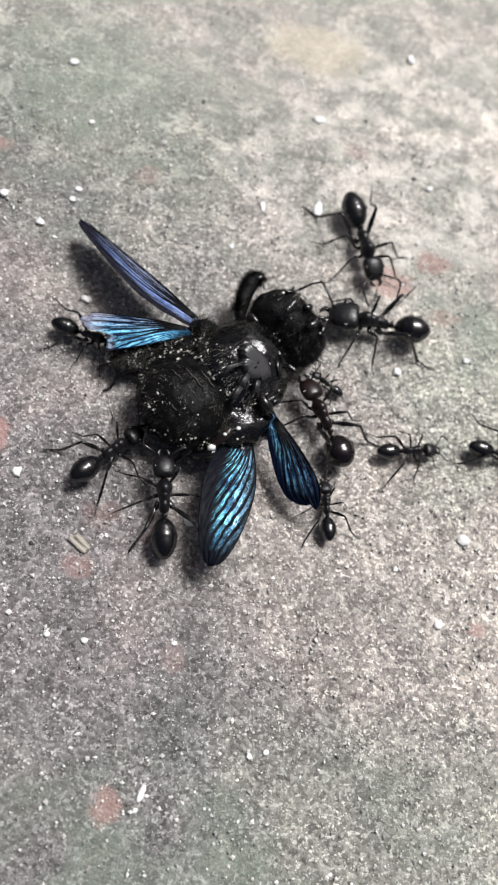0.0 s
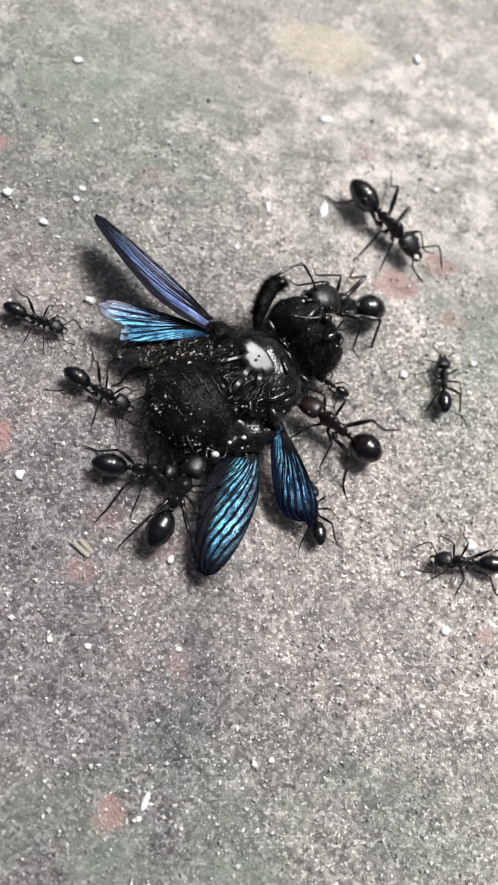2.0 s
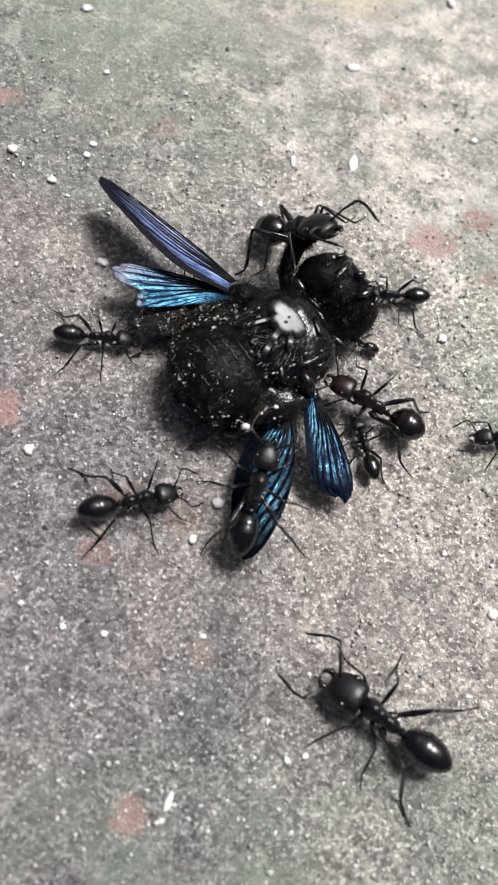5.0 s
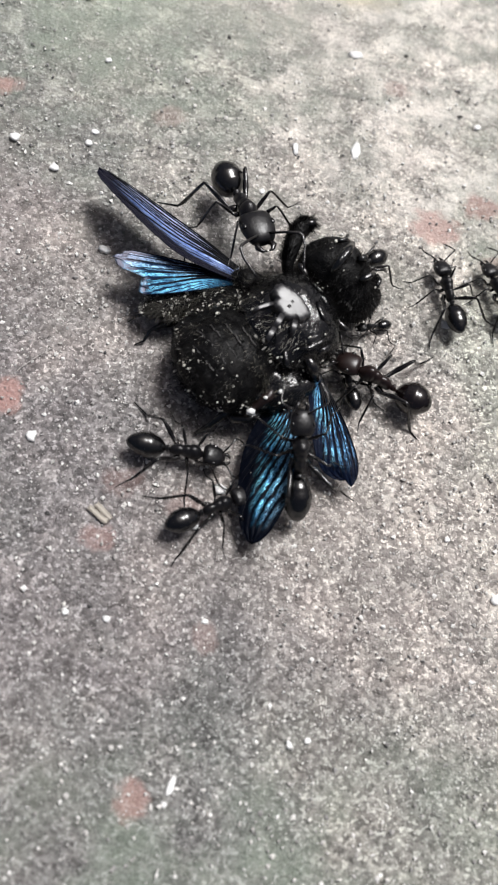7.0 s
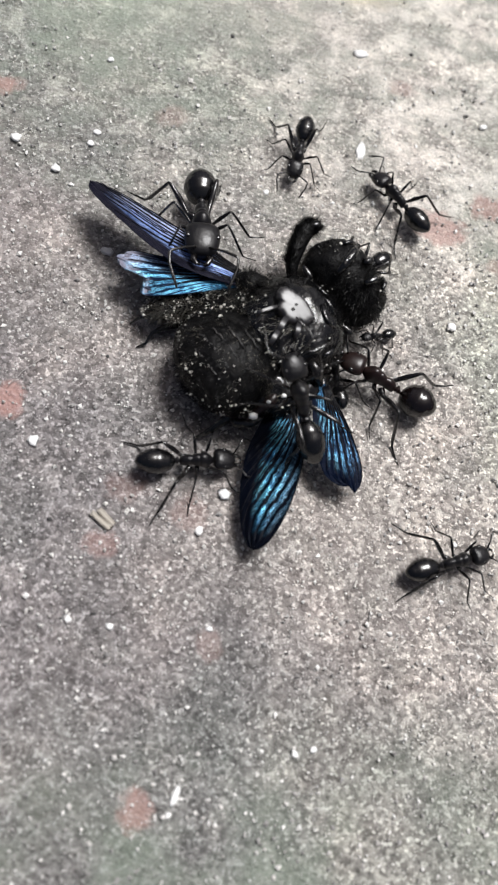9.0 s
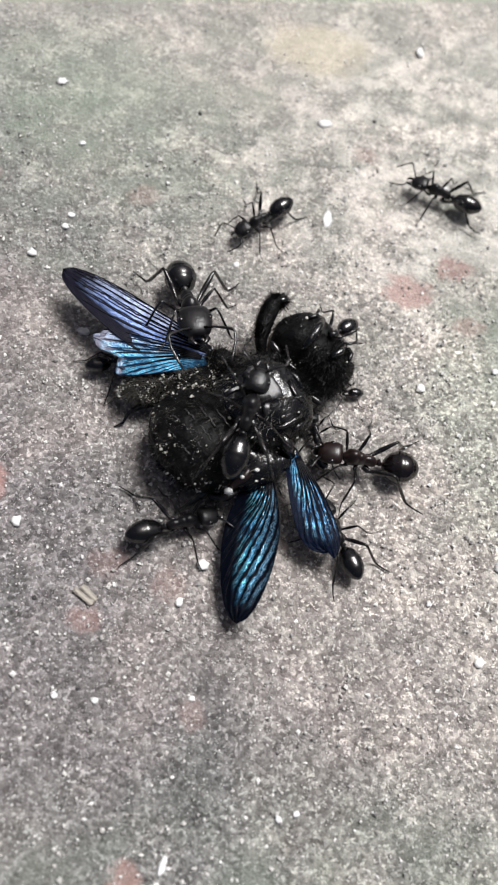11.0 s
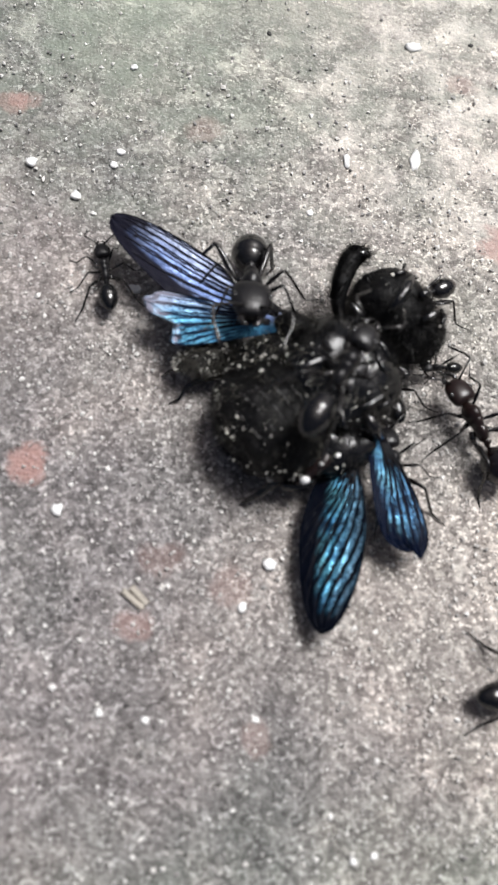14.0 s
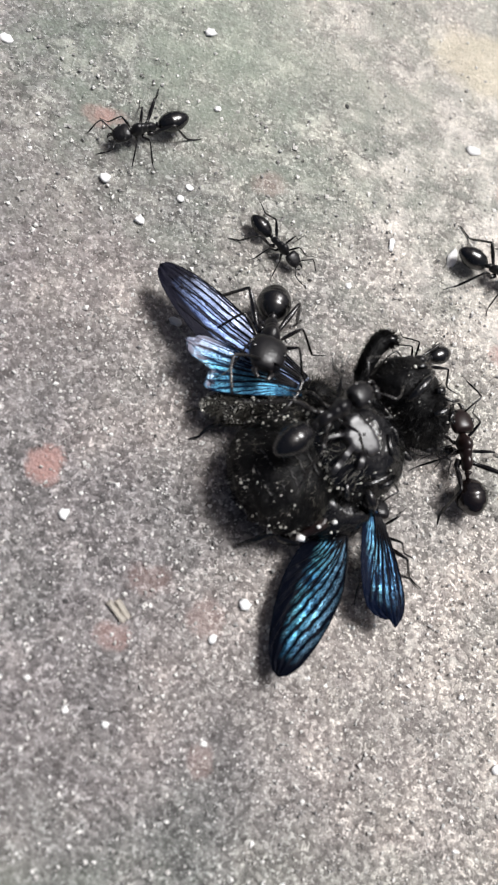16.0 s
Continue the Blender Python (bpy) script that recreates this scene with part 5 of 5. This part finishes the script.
    walk(ants["h"], [
        (0.00, spot(-17.0, -3.4, 0.0, -0, 41)),
        (0.30, spot(-19.3, -1.3, 0.0, -0, 48)),
        (0.50, spot(-20.0, -0.3, 0.0, -0, 47)),
        (0.80, spot(-18.8, -1.2, 0.0, -0, 31)),
        (1.00, spot(-17.7, -2.3, 0.0, -0, 14)),
        (1.50, spot(-15.7, -4.7, 0.0, -0, -1)),
        (2.00, spot(-13.8, -4.9, 0.0, -0, -3)),
        (2.30, spot(-14.7, -5.1, 0.0, -0, -8)),
        (2.50, spot(-16.9, -5.0, 0.0, -0, -17)),
        (2.70, spot(-16.3, -9.5, 0.0, -0, -25)),
        (3.00, spot(-16.9, -10.5, 0.0, -0, -2)),
        (3.50, spot(-17.2, -11.0, 0.0, -0, 4)),
        (4.00, spot(-18.8, -12.6, 0.0, -0, 1)),
        (4.50, spot(-18.5, -11.3, 0.0, -0, 19)),
        (5.00, spot(-16.4, -11.6, 0.0, -0, 16)),
        (5.20, spot(-16.4, -11.9, 0.0, -0, 12)),
        (6.20, spot(-14.5, -9.4, 0.0, -0, 15)),
        (7.30, spot(-11.4, -6.6, 0.0, -0, -11)),
        (7.50, spot(-11.5, -6.3, 0.0, -0, -6)),
        (8.00, spot(-11.0, -6.5, 0.0, -0, -4)),
        (8.50, spot(-12.8, -6.6, 0.0, -0, -8)),
        (9.00, spot(-11.1, -7.8, 0.0, -0, 5)),
        (9.50, spot(-11.4, -6.8, 0.0, -0, 17)),
        (9.70, spot(-10.1, -6.3, 0.0, -0, 16)),
        (10.80, spot(-10.2, -6.6, 0.0, -0, 16)),
        (11.80, spot(-10.8, -7.0, 0.0, -0, 14)),
        (12.00, spot(-14.0, -9.1, 0.0, -0, -15)),
        (12.20, spot(-9.9, -12.6, 0.0, -0, -33)),
        (12.40, spot(-5.2, -20.3, 0.0, -0, -39)),
        (12.50, spot(-1.6, -23.2, 0.0, -0, -24)),
        (12.60, spot(5.4, -22.6, 0.0, -0, 10)),
        (12.80, spot(16.0, -21.9, 0.0, -0, 23)),
        (13.00, spot(16.0, -22.5, 0.0, -0, 7)),
        (13.50, spot(17.3, -23.0, 0.0, -0, 4)),
        (14.00, spot(17.4, -22.4, 0.0, -0, 6)),
        (14.50, spot(17.9, -23.8, 0.0, -0, -3)),
        (14.80, spot(18.7, -23.6, 0.0, -0, 5)),
        (15.00, spot(25.3, -22.6, 0.0, -0, 2)),
        (15.50, spot(45.3, -18.6, 0.0, -0, 8)),
        (16.00, spot(59.9, -12.5, 0.0, -0, 11)),
    ])
    walk(ants["i"], [
        (0.00, spot(-10.7, -8.9, 1.0, -14, 94)),
        (0.50, spot(-11.1, -7.4, 1.0, -14, 90)),
        (1.00, spot(-11.5, -7.6, 1.0, -14, 83)),
        (1.50, spot(-9.8, -7.0, 1.0, -14, 65)),
        (2.00, spot(-9.5, -8.0, 1.8, -18, 64)),
        (2.50, spot(-8.8, -9.2, 3.0, -29, 84)),
        (3.00, spot(-6.8, -9.1, 4.0, -29, 97)),
        (3.50, spot(-6.7, -8.5, 4.0, -29, 89)),
        (4.00, spot(-6.8, -8.0, 4.0, -29, 83)),
        (4.50, spot(-4.9, -8.7, 4.0, -29, 82)),
        (5.00, spot(-4.0, -10.4, 4.0, -29, 77)),
        (5.20, spot(-4.2, -11.6, 4.0, -29, 91)),
        (6.20, spot(-1.7, -9.3, 4.5, -38, 94)),
        (7.30, spot(0.2, -7.1, 4.5, -38, 97)),
        (7.50, spot(-0.1, -6.5, 5.5, -38, 103)),
        (8.00, spot(0.1, -4.2, 6.5, -38, 113)),
        (8.50, spot(-0.9, -3.1, 7.5, -38, 123)),
        (9.00, spot(-1.4, -2.4, 7.5, -38, 116)),
        (9.50, spot(-2.4, -1.0, 7.5, -38, 109)),
        (9.70, spot(-3.0, -1.5, 7.5, -38, 103)),
        (10.50, spot(-3.4, 0.9, 9.0, -29, 83)),
        (11.80, spot(-3.6, 3.9, 10.0, -14, 62)),
        (12.00, spot(-3.2, 3.7, 10.0, -14, 60)),
        (12.50, spot(-3.1, 3.1, 10.5, -7, 58)),
        (13.00, spot(-2.7, 2.5, 10.5, -7, 50)),
        (13.50, spot(-1.8, 2.9, 10.5, -7, 52)),
        (14.00, spot(-2.5, 4.2, 10.5, -7, 59)),
        (14.50, spot(-4.1, 4.9, 10.5, -7, 40)),
        (15.00, spot(-5.6, 6.5, 10.5, -7, 37)),
        (15.50, spot(-5.5, 6.3, 10.5, -7, 32)),
        (16.00, spot(-5.6, 7.3, 10.5, -7, 48)),
    ])
    walk(ants["j"], [
        (0.00, spot(-46.2, -29.5, 0.0, -0, 14)),
        (5.20, spot(-40.4, -26.7, 0.0, -0, 20)),
        (6.00, spot(-23.0, -18.7, 0.0, -0, 24)),
        (7.00, spot(-8.2, -13.4, 0.0, -0, 26)),
        (7.30, spot(-7.4, -13.0, 0.0, -0, 31)),
        (7.50, spot(-6.7, -12.0, 0.0, -0, 37)),
        (8.00, spot(-8.1, -11.8, 0.0, -0, 30)),
        (8.50, spot(-6.4, -14.6, 0.0, -0, 20)),
        (8.60, spot(-2.3, -16.0, 0.0, -0, 14)),
        (8.70, spot(0.2, -17.4, 0.0, -0, 26)),
        (8.80, spot(6.9, -17.1, 0.0, -0, 26)),
        (9.00, spot(17.1, -17.4, 0.0, -0, 16)),
        (9.20, spot(18.6, -15.6, 0.0, -0, 79)),
        (9.30, spot(17.5, -15.0, 0.0, -0, 80)),
        (9.50, spot(16.5, -15.3, 0.0, -0, 131)),
        (9.70, spot(11.4, -14.4, 0.0, -0, 146)),
        (10.30, spot(8.1, -12.8, 0.0, -0, 126)),
        (11.00, spot(7.8, -7.6, 0.0, -0, 112)),
        (11.80, spot(5.6, -2.2, 0.0, -0, 104)),
        (12.50, spot(5.5, -1.6, 0.0, -0, 102)),
        (13.00, spot(5.2, -1.4, 0.0, -0, 99)),
        (13.50, spot(5.2, -1.5, 0.0, -0, 100)),
        (14.50, spot(5.0, -1.2, 0.0, -0, 101)),
        (15.00, spot(5.3, -1.0, 0.0, -0, 98)),
        (16.00, spot(5.5, -0.9, 0.0, -0, 100)),
    ])
    walk(ants["k"], [
        (0.00, spot(-44.4, 11.1, 0.0, -0, -1)),
        (0.90, spot(-34.1, 12.8, 0.0, -0, 1)),
        (1.20, spot(-31.8, 12.2, 0.0, -0, -11)),
        (1.50, spot(-30.0, 12.1, 0.0, -0, -9)),
        (1.80, spot(-28.5, 13.2, 0.0, -0, -17)),
        (2.00, spot(-27.3, 13.4, 0.0, -0, -18)),
        (2.30, spot(-23.4, 15.5, 0.0, -0, -5)),
        (2.50, spot(-19.6, 19.1, 0.0, -0, -7)),
        (2.70, spot(-19.2, 19.6, 0.0, -0, -5)),
        (2.90, spot(-18.0, 19.8, 0.0, -0, -11)),
        (3.20, spot(-15.2, 17.2, 0.0, -0, -19)),
        (3.70, spot(-12.8, 14.8, 0.0, -0, -12)),
        (5.20, spot(-12.4, 14.5, 0.0, -0, -8)),
        (7.30, spot(-12.6, 14.5, 0.0, -0, -8)),
        (9.00, spot(-12.9, 14.2, 0.0, -0, -6)),
        (9.70, spot(-16.8, 13.5, 0.0, -0, 4)),
        (11.80, spot(-16.6, 13.2, 0.0, -0, 17)),
        (12.00, spot(-16.7, 12.9, 0.0, -0, 13)),
        (12.50, spot(-17.7, 12.6, 0.0, -0, 12)),
        (13.00, spot(-17.5, 12.8, 0.0, -0, 16)),
        (13.50, spot(-19.4, 13.0, 0.0, -0, 21)),
        (13.80, spot(-22.5, 16.9, 0.0, -0, 80)),
        (14.00, spot(-24.1, 18.4, 0.0, -0, 100)),
        (14.50, spot(-25.7, 22.3, 0.0, -0, 68)),
        (14.70, spot(-24.3, 25.7, 0.0, -0, 33)),
        (15.00, spot(-23.4, 28.8, 0.0, -0, 20)),
        (15.50, spot(-14.1, 30.4, 0.0, -0, 2)),
        (16.00, spot(-12.1, 29.8, 0.0, -0, -32)),
    ])
    walk(ants["l"], [
        (0.00, spot(51.2, 21.3, 0.0, -0, 142)),
        (5.20, spot(33.6, 15.5, 0.0, -0, 166)),
        (6.50, spot(22.4, 15.1, 0.0, -0, 127)),
        (7.30, spot(16.9, 15.4, 0.0, -0, 94)),
        (7.50, spot(14.1, 23.6, 0.0, -0, 126)),
        (8.00, spot(12.6, 25.3, 0.0, -0, 155)),
        (8.50, spot(13.9, 27.5, 0.0, -0, 130)),
        (9.00, spot(13.7, 27.8, 0.0, -0, 129)),
        (9.50, spot(13.8, 28.1, 0.0, -0, 127)),
        (9.70, spot(13.1, 27.6, 0.0, -0, 138)),
        (10.60, spot(20.4, 33.6, 0.0, -0, 136)),
        (11.30, spot(27.7, 43.2, 0.0, -0, 176)),
        (11.80, spot(28.6, 45.7, 0.0, -0, 188)),
        (12.00, spot(39.1, 49.4, 0.0, -0, 167)),
        (13.00, spot(27.7, 71.7, 0.0, -0, 164)),
        (13.50, spot(9.6, 66.8, 0.0, 0, 206)),
        (14.00, spot(-8.6, 61.8, 0.0, -0, 249)),
        (14.30, spot(-11.3, 55.1, 0.0, -0, 263)),
        (14.50, spot(-12.5, 37.1, 0.0, -0, 264)),
        (14.80, spot(-13.1, 30.1, 0.0, -0, 261)),
        (15.00, spot(-13.5, 33.1, 0.0, -0, 263)),
        (15.30, spot(-10.0, 32.8, 0.0, -0, 283)),
        (15.50, spot(-6.1, 32.8, 0.0, -0, 302)),
        (15.70, spot(2.2, 30.5, 0.0, -0, 330)),
        (16.00, spot(15.0, 35.0, 0.0, -0, 350)),
    ])
    walk(ants["m"], [
        (0.00, spot(53.7, -42.7, 0.0, -0, 175)),
        (4.20, spot(52.6, -39.5, 0.0, -0, 177)),
        (4.50, spot(28.1, -39.3, 0.0, -0, 173)),
        (4.60, spot(19.2, -38.4, 0.0, -0, 171)),
        (4.80, spot(12.6, -35.3, 0.0, -0, 173)),
        (5.00, spot(9.7, -33.1, 0.0, -0, 145)),
        (5.20, spot(5.1, -30.0, 0.0, -0, 135)),
        (5.60, spot(-9.6, -22.6, 0.0, -0, 150)),
        (6.00, spot(-25.3, -17.9, 0.0, -0, 163)),
        (6.50, spot(-46.4, -15.3, 0.0, -0, 183)),
        (9.50, spot(-57.7, -24.2, 0.0, -0, 212)),
        (10.73, spot(-52.8, -30.0, 0.0, 0, 272)),
        (12.00, spot(-47.8, -35.9, 0.0, -0, 332)),
        (13.00, spot(-40.6, -35.0, 0.0, -0, 376)),
        (13.10, spot(-32.5, -34.0, 0.0, -0, 371)),
        (13.30, spot(-10.4, -26.1, 0.0, -0, 383)),
        (13.50, spot(-9.7, -26.4, 0.0, -0, 380)),
        (13.60, spot(-11.6, -34.4, 0.0, -0, 317)),
        (13.80, spot(-9.5, -44.8, 0.0, -0, 310)),
        (14.50, spot(4.2, -54.6, 0.0, -0, 296)),
        (16.00, spot(19.1, -65.7, 0.0, -0, 305)),
    ])
    walk(ants["n"], [
        (0.00, spot(9.5, 8.6, 0.5, -17, 153)),
        (2.00, spot(9.4, 8.7, 0.5, -17, 160)),
        (3.50, spot(9.1, 8.5, 0.5, -17, 172)),
        (5.00, spot(8.8, 9.7, 0.5, -17, 165)),
        (7.30, spot(10.4, 9.9, 0.5, -17, 202)),
        (8.00, spot(10.6, 9.4, 0.5, -17, 197)),
        (9.00, spot(10.0, 9.0, 0.5, -17, 200)),
        (9.50, spot(9.7, 10.3, 0.5, -17, 196)),
        (9.70, spot(9.8, 10.3, 0.5, -17, 190)),
        (11.80, spot(9.4, 10.5, 0.5, -17, 180)),
        (12.00, spot(10.5, 9.8, 0.5, -17, 199)),
        (12.50, spot(10.1, 9.7, 0.5, -17, 176)),
        (13.00, spot(10.4, 10.1, 0.5, -17, 196)),
        (13.50, spot(10.5, 9.7, 0.5, -17, 201)),
        (14.00, spot(10.3, 10.0, 0.5, -17, 189)),
        (14.50, spot(9.9, 10.0, 0.5, -17, 203)),
        (15.00, spot(10.0, 10.7, 0.5, -17, 205)),
        (15.50, spot(9.3, 11.3, 0.5, -17, 199)),
        (16.00, spot(10.8, 11.0, 0.5, -17, 193)),
    ])
    for n, (key, ob) in enumerate(ants.items()):
        stride(ob, ANTS[key][0], n)


motions()
